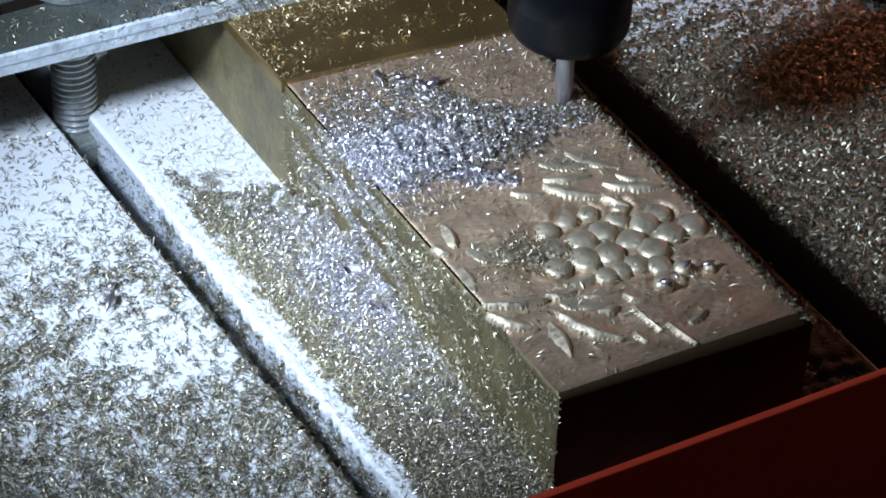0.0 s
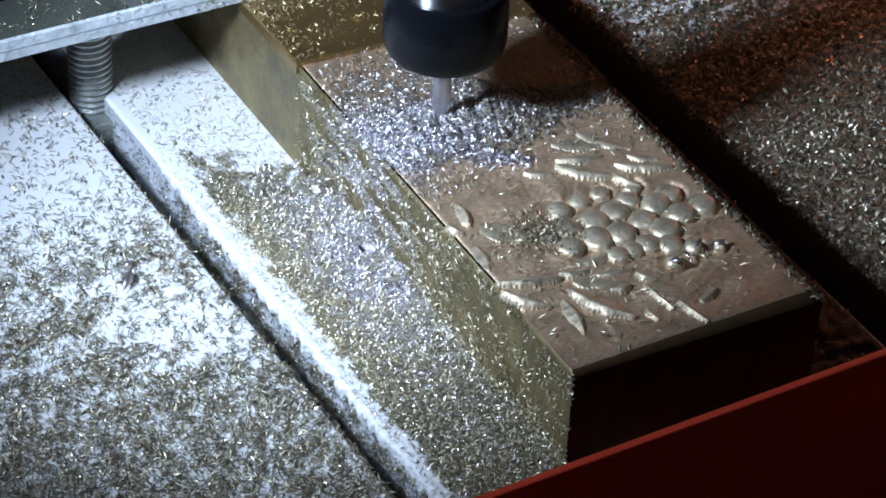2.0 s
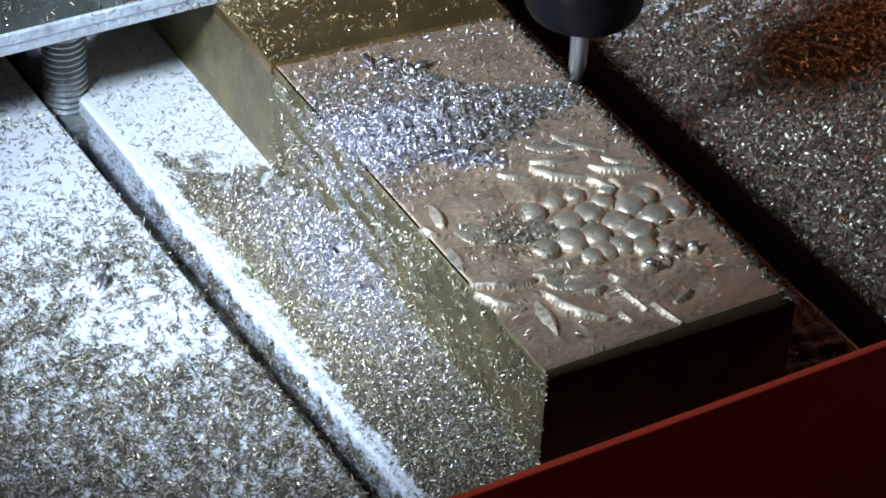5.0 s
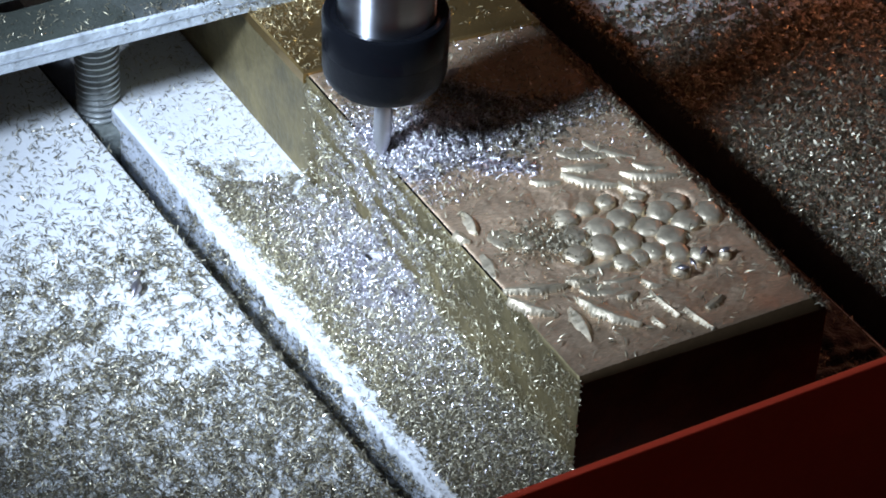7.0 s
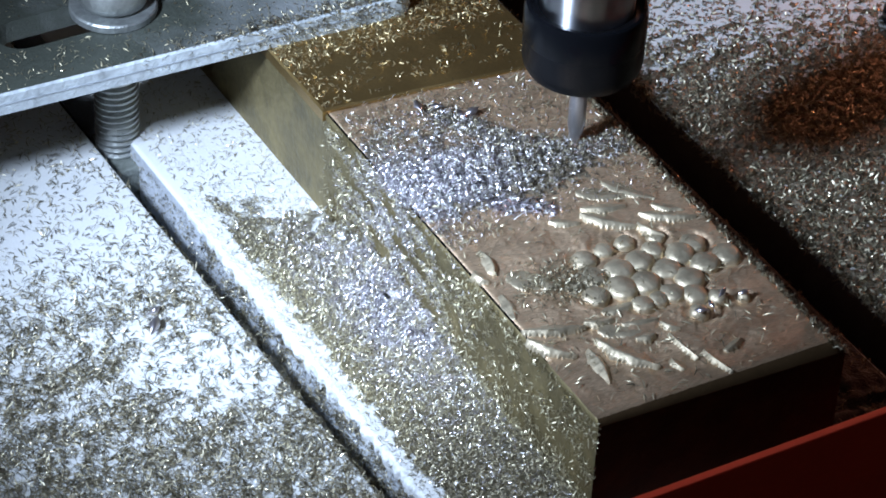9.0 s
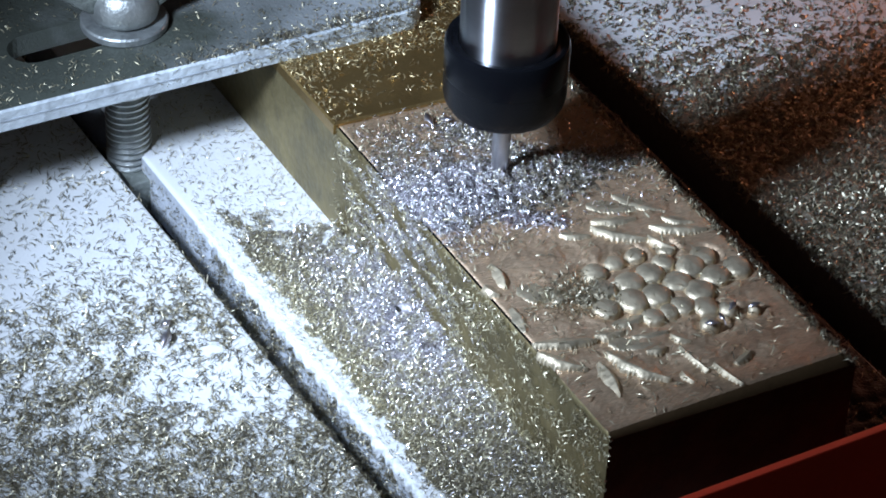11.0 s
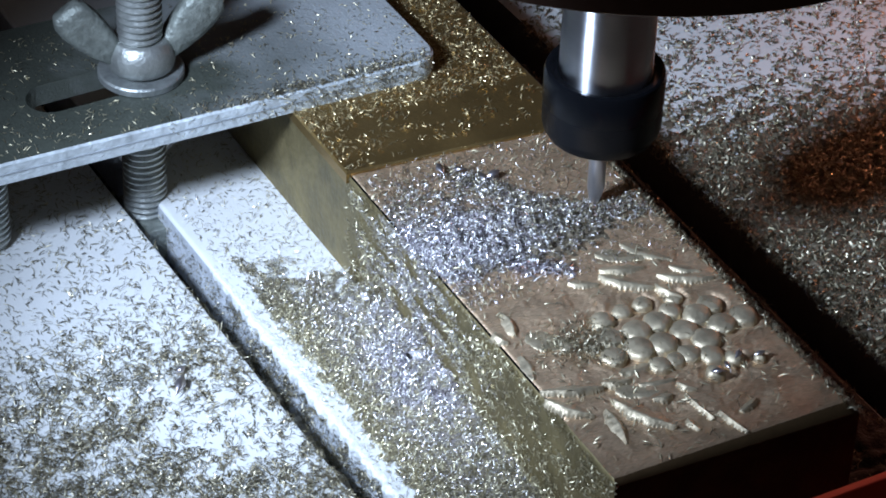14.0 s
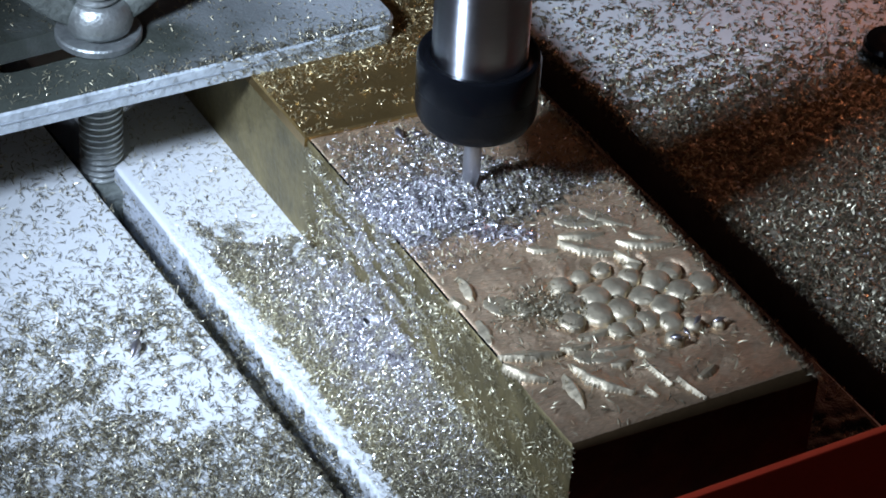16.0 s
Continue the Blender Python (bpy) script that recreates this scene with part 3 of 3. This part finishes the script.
def pile_height(x, y):
    """Chips heaped on the bed along the block's side."""
    heap = heap_edge(x, y) * smooth_step(-14, -8, x)
    return heap * (0.5 + 3.2 * smooth_step(-9, 0, x) * (0.4 + 0.6 * np.exp(-((y - 46) / 16) ** 2))) * (0.7 + 0.6 * wave_noise(x, y, 5, 3)) - 0.05


def heightfield(name, x0, x1, y0, y1, nx, ny, height, mat, label):
    gx, gy = np.meshgrid(np.linspace(x0, x1, nx), np.linspace(y0, y1, ny))
    z = height(gx, gy)
    v = np.stack([gx, gy, z], -1).reshape(-1, 3) * MM
    i = np.arange(nx * ny).reshape(ny, nx)
    f = np.stack([i[:-1, :-1], i[:-1, 1:], i[1:, 1:], i[1:, :-1]], -1).reshape(-1, 4)
    me = bpy.data.meshes.new(name)
    me.from_pydata(v.tolist(), [], f.tolist())
    me.materials.append(mat)
    me.polygons.foreach_set("use_smooth", [True] * len(me.polygons))
    return tagged(new(name, me), label, "metal chips", kind="stuff")


chip_bed = material("packed_chips", (0.46, 0.44, 0.38), 0.5, 0.5, 0.5, 2600, 0.25, 300, 1.0)
heightfield("chip_heap", -14.0, -0.05, -4.9, 78, 60, 260, lambda x, y: pile_height(x, y) - 0.3, chip_bed, "heap of fine brass chips along the block")

s = scatter(139000, -75, -18.8, -4.5, 130, left_density, 11)
mix = np.random.RandomState(90).uniform(0, 1, len(s)) < 0.09
chips("bright_scattered_chips", s[mix], 0 * s[mix][:, 0], chip_bright, "bright brass slivers among the chips on the bed", seed=91)
s = s[~mix]
chips("scattered_chips", s, 0 * s[:, 0], chip_steel, "fine curled brass chips scattered over the white bed", seed=12)
s = scatter(185000, -14.9, -0.1, -4.9, 110, lambda x, y: np.clip(0.03 + 0.97 * heap_edge(x, y) ** 2, 0, 1), 13)
fresh = np.random.RandomState(77).uniform(0, 1, len(s)) < np.exp(-((s[:, 1] - 44) / 20) ** 2) * smooth_step(-13, -4, s[:, 0]) * (0.35 + 0.75 * wave_noise(s[:, 0], s[:, 1], 4, 99)) + 0.08
f = s[fresh]
chips("silvery_heaped_chips", f, np.maximum(pile_height(f[:, 0], f[:, 1]), 0), chip_pale, "silvery fresh chips on top of the heap", tilt=0.5, seed=34, length=(0.3, 1.1), width=(0.04, 0.11))
s = s[~fresh]
far = np.random.RandomState(79).uniform(0, 1, len(s)) < 0.7 * smooth_step(54, 70, s[:, 1]) + 0.85 * smooth_step(34, 12, s[:, 1])
f = s[far]
f = f[(f[:, 1] < 40) | (np.arange(len(f)) % 2 == 0)]
chips("thin_scatter", f, np.maximum(pile_height(f[:, 0], f[:, 1]), 0), chip_steel, "dull chips at both ends of the heap", seed=35, length=(0.35, 1.1), width=(0.05, 0.14))
s = s[~far]
chips("heaped_chips", s, np.maximum(pile_height(s[:, 0], s[:, 1]), 0), chip_bright, "dense heap of brass chips beside the block", tilt=0.6, seed=14, length=(0.3, 0.95), width=(0.04, 0.12))
def far_cover(x, y):
    edge = smooth_step(96, 58, y + 0.3 * (x - 60)) * (1 - 0.75 * np.exp(-((x - 57) / 4.0) ** 2 - ((y - 52) / 5.0) ** 2))
    clump = smooth_step(0.42, 0.62, 0.55 * wave_noise(x, y, 1.9, 81) + 0.45 * wave_noise(x, y, 4.5, 86))
    return np.clip(0.025 + 0.7 * edge ** 1.5 * (0.45 + 0.8 * wave_noise(x, y, 8, 8)) + 0.24 * clump, 0, 1)


s = scatter(190000, 53.9, 140, -10, 150, far_cover, 15)
mix = np.random.RandomState(88).uniform(0, 1, len(s)) < 0.14 * smooth_step(85, 60, s[:, 1])
chips("bright_far_chips", s[mix], 0.15 + 0 * s[mix][:, 0], chip_bright, "bright slivers among the chips beyond the block", tilt=0.6, seed=89)
s = s[~mix]
chips("far_chips", s, 0 * s[:, 0], chip_steel, "brass chips over the bed beyond the block", tilt=0.5, seed=16, length=(0.4, 1.2), width=(0.14, 0.4))


def far_heap(x, y):
    cover = smooth_step(92, 60, y + 0.25 * (x - 60)) * 0.9 + 0.9 * (wave_noise(x, y, 4, 81) - 0.5)
    return 0.55 * smooth_step(0.22, 0.9, cover) * (0.1 + 1.2 * wave_noise(x, y, 2.0, 82)) * smooth_step(53.2, 55.5, x + 0.019 * (y - 50)) - 0.1


s = scatter(5200, 52.9, 54.6, -8, 110, lambda x, y: np.clip((0.15 + 0.9 * wave_noise(x, y, 3, 101)) * smooth_step(52.9, 54.4, x + 0.9 * (wave_noise(x, y, 2.2, 102) - 0.5)), 0, 1), 103)
s[:, 0] -= 0.019 * (s[:, 1] - 50)
chips("slot_rim_chips", s, -0.5 * np.maximum(0, 54.2 - 0.019 * (s[:, 1] - 50) - s[:, 0]), chip_steel, "dull chips hanging over the far slot's rim", tilt=0.8, seed=104, length=(0.5, 1.3), width=(0.12, 0.35))
# Near-black; on the heap beside the block this colour stands for the block's shade.
near_black_swarf = material("near_black_swarf", (0.014, 0.012, 0.009), 0.5, 0.3, 0.5, 2300, 0.25, 300, 1.0)
# Darker copy of chip_bed: shade among the chips is put into its colour.
chip_dark = material("shade_dark_chips", (0.19, 0.155, 0.11), 0.55, 0.4, 0.5, 2300, 0.25, 300, 1.0)
heightfield("far_chip_heap", 54.6, 130, -5, 165, 200, 420, far_heap, chip_dark, "packed chips beyond the block, darkened for the shade among them")
# fresh chips along the line of the cut
CUT_LINE = lambda x: 46.0 - 0.10 * (x - 10)
def cut_cover(x, y):
    band = np.exp(-((y - CUT_LINE(x)) / (6.0 - 0.12 * x + 3.4 * (wave_noise(x, y, 3, 20) - 0.5))) ** 4) * np.clip(smooth_step(27, 16, x), 0.3, 1)
    ridge = np.exp(-((x - 18.5 + 0.55 * (y - 50)) / 1.6) ** 2) * smooth_step(46, 50, y) * smooth_step(62, 57, y)
    veil = smooth_step(20, 9, x) * smooth_step(66, 56, y) * smooth_step(44, 50, y) * (0.1 + 0.45 * wave_noise(x, y, 4, 23))
    return np.clip(1.6 * band * (0.2 + 1.1 * wave_noise(x, y, 3, 19)) + 0.6 * ridge + 0.55 * veil + 0.02 + 0.08 * smooth_step(8, 0, x) * (y < 58), 0, 1)


s = scatter(165000, 0.4, 32, 34, 66, cut_cover, 17)
cut_heap = lambda x, y: (2.3 * smooth_step(0.5, 4, x) * np.exp(-((y - CUT_LINE(x)) / 4.4) ** 2) * smooth_step(30, 14, x)
                         + 1.2 * np.exp(-((x - 18.5 + 0.55 * (y - 50)) / 1.3) ** 2) * smooth_step(46, 50, y) * smooth_step(61, 56, y)) * (0.15 + 0.85 * wave_noise(x, y, 2.1, 4))
# Dark underlay whose colour stands for the shaded gaps between fresh chips.
heightfield("cut_chip_heap", 0.6, 31, 35, 62, 130, 110, lambda x, y: H - 0.12 + 0.8 * cut_heap(x, y), chip_dark, "packed chips under the fresh ones, darkened for the shade between them")
lie = H + np.random.RandomState(1).uniform(0.6, 1.1, len(s)) * cut_heap(s[:, 0], s[:, 1])
pale = np.random.RandomState(2).uniform(0, 1, len(s)) < 0.46 + 0.5 * smooth_step(20, 8, s[:, 0]) * np.exp(-((s[:, 1] - 46) / 8) ** 4)
chips("fresh_chips", s[pale], lie[pale], chip_pale, "bright fresh chips along the cut on the block", tilt=0.6, seed=18, length=(0.25, 0.85), width=(0.05, 0.12))
chips("dull_cut_chips", s[~pale], lie[~pale], chip_steel, "darker chips mixed into the fresh ones", tilt=0.55, seed=38, length=(0.3, 1.0), width=(0.05, 0.12))
s = scatter(5200, 0.3, 32, 0, 64, lambda x, y: 0.10 + 0.25 * wave_noise(x, y, 5, 61) + 0.6 * np.exp(-(((x - 9) / 4) ** 2 + ((y - 23.5) / 3) ** 2)), 19)
d = scatter(2600, 4, 15, 17, 28, lambda x, y: np.exp(-(((x - 9.5) / 3.6) ** 2 + ((y - 22.5) / 3.0) ** 2)) * 1.1, 96)
chips("dark_relief_chips", d, H + 0.25 + 0 * d[:, 0], chip_steel, "dark chips caught between the grapes", tilt=0.7, seed=97, length=(0.3, 0.9))
chips("relief_chips", s, H + 0.1 + 0 * s[:, 0], chip_bright, "few chips lying in the milled relief", seed=20)
s = scatter(21000, -0.3, 33, 66.8, 125, lambda x, y: np.clip(-0.12 + 0.5 * wave_noise(x, y, 5, 71) + 0.75 * smooth_step(74.5, 79, y) * (0.4 + wave_noise(x, y, 3, 73)) + 0.35 * smooth_step(6, 0, x), 0, 1), 21)
chips("raw_face_chips", s, H + STEP_H + 0 * s[:, 0], chip_gold, "brass chips on the uncut end of the block", seed=22, length=(0.25, 0.9))
s = scatter(7500, -60, 21.2, 83.9, 111, lambda x, y: np.clip(0.12 + 0.3 * wave_noise(x, y, 6, 33) + 0.5 * smooth_step(-6, 12, x) * smooth_step(92, 85, y), 0, 1), 23)
s[:, 1] -= 0.042 * (s[:, 0] + 40)
hole = (np.abs(s[:, 1] - BOLT[1]) < 3.6) & (s[:, 0] > -34) & (s[:, 0] < -10)
s = s[~hole]
e = scatter(4200, -30, 20.5, 83.8, 87.0, lambda x, y: np.clip(smooth_step(-24, 8, x) * (0.2 + wave_noise(x, y, 3, 35)) * smooth_step(87, 84.2, y), 0, 1), 65)
e[:, 1] -= 0.042 * (e[:, 0] + 40)
chips("plate_edge_chips", e, PLATE_Z1 + 0 * e[:, 0], chip_steel, "dull chips caught along the clamp plate's front edge", tilt=0.6, seed=66, length=(0.3, 1.0))
r = scatter(1800, -20, 20.5, 0, 3.1, lambda x, z: np.clip(smooth_step(-14, 14, x) * (0.1 + 0.9 * wave_noise(x, z, 3, 111)), 0.03, 1), 112)
chips("plate_rim_chips", np.column_stack([r[:, 0], 83.55 - 0.042 * (r[:, 0] + 40)]), PLATE_Z0 + r[:, 1], chip_steel, "dull chips stuck to the clamp plate's cut edge", tilt=0.5, seed=113, length=(0.3, 0.9))
chips("plate_chips", s, PLATE_Z1 + 0 * s[:, 0], chip_bright, "brass chips strewn on the clamp plate", seed=24, length=(0.25, 0.9))
s = scatter(52000, 0.3, 16.2, -1, 67, lambda z, y: np.clip((0.12 + 0.2 * smooth_step(20, 45, y) + 0.75 * np.exp(-((y - 49 - 0.35 * (z - 10)) / 11) ** 2)) * (wave_noise(z * 1.9 - y * 0.22, y * 0.5, 6, 31) * 1.7 - 0.35) * smooth_step(68, 60, y) + 0.5 * smooth_step(5, 1, z) * smooth_step(64, 56, y), 0.02, 1), 25)
fresh = np.random.RandomState(78).uniform(0, 1, len(s)) < 0.75 * np.exp(-((s[:, 1] - 48) / 14) ** 2)
chips("silvery_clinging_chips", s[fresh], 0 * s[fresh][:, 0], chip_pale, "silvery chips run down the block's side", seed=36, wall=-0.05, length=(0.3, 1.1), width=(0.04, 0.11))
t = scatter(2600, -0.5, 1.2, 40, 58, lambda x, y: np.clip(1.3 * np.exp(-((y - 48.5) / 5) ** 4) * (0.3 + 0.9 * wave_noise(x, y, 3, 67)), 0.05, 1), 68)
chips("edge_silver_chips", t, H + 0.1 - 1.5 * np.maximum(0, -t[:, 0]), chip_pale, "silvery chips spilling over the block's edge", tilt=0.6, seed=69, length=(0.3, 1.0), width=(0.04, 0.11))
s = s[~fresh]
chips("clinging_chips", s, 0 * s[:, 0], chip_bright, "oily chips clinging to the block's side", seed=26, wall=-0.03, length=(0.3, 1.0))
s = scatter(3000, -19.8, -15.7, 0, 88, lambda x, y: 0.5 + 0 * x, 27)
heightfield("slot_chip_heap", -19.9, -15.6, -8, 88, 16, 200, lambda x, y: -9.2 + 3.0 * wave_noise(x, y, 6, 83) * smooth_step(84, 60, y), chip_bed, "chips packed in the bottom of the bed slot")
chips("slot_chips", s, -9.0 + 2.9 * wave_noise(s[:, 0], s[:, 1], 6, 83) * smooth_step(84, 60, s[:, 1]) + 0 * s[:, 0], chip_bright, "chips fallen into the bed slot", seed=28)

def edge_crust():
    """White dust and fines caked over the rim of the bar beside the slot."""
    ys = np.linspace(-4.8, 76, 420)
    us = np.linspace(0, 1, 12)
    gy, u = np.meshgrid(ys, us, indexing="ij")
    swell = (0.25 + 0.75 * smooth_step(74, 56, gy)) * (0.25 + 0.75 * wave_noise(gy, u * 2, 3.4, 121))
    reach = np.sin(np.pi * np.minimum(1, u * 1.12)) ** 0.8
    x = -14.6 - 0.85 * smooth_step(0, 0.5, u) - swell * reach * (0.45 + 0.55 * wave_noise(gy, u * 3, 1.1, 122))
    z = 0.015 + 0.1 * swell * np.sin(np.pi * np.minimum(1, u * 2)) - 3.6 * smooth_step(0.3, 1.0, u) * (0.35 + 0.65 * swell)
    v = np.stack([x - 0.019 * (gy - 50), gy, z], -1).reshape(-1, 3) * MM
    i = np.arange(len(ys) * len(us)).reshape(len(ys), len(us))
    f = np.stack([i[:-1, :-1], i[1:, :-1], i[1:, 1:], i[:-1, 1:]], -1).reshape(-1, 4)
    me = bpy.data.meshes.new("edge_dust")
    me.from_pydata(v.tolist(), [], f.tolist())
    me.materials.append(caked_dust)
    me.polygons.foreach_set("use_smooth", [True] * len(me.polygons))
    return tagged(new("edge_dust", me), "white dust and fines caked along the slot's rim", "dust", kind="stuff")


caked_dust = material("caked_dust", (0.76, 0.78, 0.80), 0.85, 0.0, 0.35, 1500, 0.3, 500, 1.0)
edge_crust()
s = scatter(16000, -17.6, -4.8, 0, 100, lambda z, y: np.clip(0.1 + 0.9 * wave_noise(z, y, 8, 41) * smooth_step(80, 55, y), 0, 1), 29)
s[:, 0] = -1.0 + (s[:, 0] + 4.6) * 0.55
cling = chips("slot_wall_chips", s, 0 * s[:, 0], chip_steel, "chips stuck to the slot's side wall", seed=30, wall=-15.54, length=(0.3, 1.0))
cling.rotation_euler.z = radians(BED_TURN)
cling.location = Vector((0.95, 0.0, 0)) * MM
s = scatter(5200, 32.0, 34.4, -2.4, 66, lambda x, y: np.clip(wave_noise(x, y, 3, 51) * 1.2, 0, 1), 31)
chips("edge_chips", s, H - 0.1 - 0.95 * np.maximum(0, s[:, 0] - W), chip_steel, "ragged chips hanging on the block's edge", seed=32, tilt=0.9, length=(0.3, 1.2))



clump_pale = material("pale_swarf", (0.78, 0.76, 0.82), 0.4, 0.6, 0.3, 1500, 0.3, 600, 0.8)


def curl(x, y, z, r, wide, turns, yaw, mat):
    """One large curled chip: a thick ribbon wound on a short helix."""
    bm = bmesh.new()
    n, rows = 18, []
    for k in range(n + 1):
        u = k / n
        a = turns * 1.25 * math.pi * u + 0.6
        rr = r * (1 - 0.35 * u)
        row = []
        for dr, dz in ((0, 0), (0.07, 0), (0.07, wide), (0, wide)):
            row.append(bm.verts.new((((rr + dr) * math.cos(a)) * MM, (dz + u * wide * 0.8 - wide / 2) * MM, ((rr + dr) * math.sin(a) + r) * MM)))
        rows.append(row)
    for p, q in zip(rows, rows[1:]):
        for i in range(4):
            bm.faces.new((p[i], p[(i + 1) % 4], q[(i + 1) % 4], q[i]))
    bm.faces.new(rows[0])
    bm.faces.new(rows[-1])
    ob = mesh_object("curled_chip", bm, mat, smooth=True)
    ob.matrix_basis = pose(x * MM, y * MM, z * MM, 0, 0, yaw)
    return tagged(ob, "large curled brass chip lying among the fine chips", "metal chip", "large curled chips")


for x, y, z, r, wide, turns, yaw in ((-29.9, 54.6, 0.02, 0.8, 2.0, 0.7, 120),
                                     (-28.6, 57.4, 0.02, 0.45, 1.0, 1.1, 70), (13.4, 60.2, H, 0.5, 1.1, 0.8, 20), (17.2, 57.4, H, 0.6, 1.4, 0.9, 75), (20.4, 46.2, H, 0.5, 1.3, 0.7, 15),
                                     (11.0, 61.5, H, 0.7, 1.6, 0.7, 150), (15.2, 57.6, H, 0.6, 1.6, 0.7, 165), (21.0, 9.4, H + 0.4, 0.5, 1.0, 0.6, 30), (25.2, 11.4, H + 0.5, 0.5, 1.1, 0.55, 100), (27.8, 10.3, H + 0.4, 0.4, 0.9, 0.6, 60), (22.8, 10.6, H + 0.2, 0.4, 1.0, 0.7, 150)):
    curl(x, y, z, r, wide, turns, yaw, chip_pale)



def lump(rx, ry, rz, seed):
    """A crumpled body with creases and flats."""
    bm = bmesh.new()
    bmesh.ops.create_icosphere(bm, subdivisions=3, radius=1)
    for v in bm.verts:
        k = 1 + 0.45 * noise.noise(v.co * 1.3 + Vector((seed, 0, 0))) + 0.3 * noise.noise(v.co * 3.1 + Vector((0, seed, 0)))
        v.co = Vector((v.co.x * rx * k, v.co.y * ry * k, v.co.z * rz * k)) * MM
    return bm


for n, (x, y, size, yaw) in enumerate(((-1.9, 42.9, 1.0, 35), (-1.9, 57.9, 0.65, 20), (-1.8, 26.9, 0.6, 50))):
    clump = empty("chip_clump", "pale crumpled clump of brass swarf lying on the heap", "metal chip", (x, y, float(pile_height(np.float64(x), np.float64(y))) + 0.35 * size), "swarf clumps")
    clump.rotation_euler.z = radians(yaw)
    part("clump", lump(0.75 * size, 1.15 * size, 0.7 * size, n), clump_pale, clump)
    # A smaller near-black lump beside the pale one.
    core = part("dark_core", lump(0.4 * size, 0.5 * size, 0.4 * size, n + 9), near_black_swarf, clump, "small near-black lump at the clump's side")
    core.location = Vector((-0.4 * size, 1.15 * size, -0.1 * size)) * MM

rng = np.random.RandomState(131)
u = rng.uniform(0, 1, 420) ** 1.3
s = np.column_stack([9.2 + 6.6 * u + rng.normal(0, 0.5, 420), 40.2 - 4.6 * u + rng.normal(0, 0.9, 420)])
chips("bright_flakes", s, H + 0.1 + 0 * u, chip_pale, "large bright flakes at the rim of the fresh cut", tilt=0.5, seed=132, length=(0.5, 1.5), width=(0.08, 0.25))
s = scatter(22000, 33.8, 47.5, -4.6, 100, lambda x, y: np.clip(0.02 + 0.4 * wave_noise(x, y, 8, 92), 0, 1), 93)
chips("shaded_chips", s, 0 * s[:, 0], chip_steel, "chips in the block's shadow on the bed", tilt=0.6, seed=94)
# The sheet's near-black colour carries the shade beyond the block.
heightfield("shaded_chip_heap", 33.7, 47.5, -4.6, 100, 60, 260, lambda x, y: 0.06 + 0.9 * wave_noise(x, y, 5, 95) * smooth_step(47.5, 46.4, x), near_black_swarf, "swarf heaped beside the block, near-black in place of the block's shade")

# ---- the bench below ----
bench = mesh_object("workbench", box(-150, 200, -90, 320, -50, -18.2, 2), room_paint)
tagged(bench, "plain dark workbench under the machine", "workbench", kind="structure")


def motions():
    """The spindle sweeps to and fro across the block."""
    sweep = ((0, 29.8), (0.35, 31.5), (0.5, 30.6), (1, 19.2), (1.5, 14.7), (2, 9.8), (2.5, 0.5), (3, 10.9), (3.5, 13.8), (4, 18.5), (4.5, 28.8), (4.95, 34.4),
             (5.5, 23.3), (5.8, 16.7), (6.1, 14.4), (6.5, 11.7), (7, 0.4), (7.5, 8.6), (8, 13.4), (8.5, 14.9), (9, 26.2), (9.2, 31.4), (9.55, 34.6),
             (10.1, 23.3), (10.4, 16.7), (10.7, 14.4), (11.1, 12.6), (11.3, 11.0), (11.5, 7.8), (12, 0.7), (12.3, 7.8), (12.5, 11.5), (13, 13.7),
             (13.5, 15.1), (14, 26.2), (14.5, 34.6), (15, 23.3), (15.3, 16.7), (15.5, 14.6), (16, 13.4))
    dip = lambda x: -0.09 * max(0.0, x - 20)
    walk(spindle, [(t, pose((x - 0.02 * max(0, x - 20)) * MM, SPIN_Y * MM, (TIP_Z + dip(x)) * MM)) for t, x in sweep])


motions()
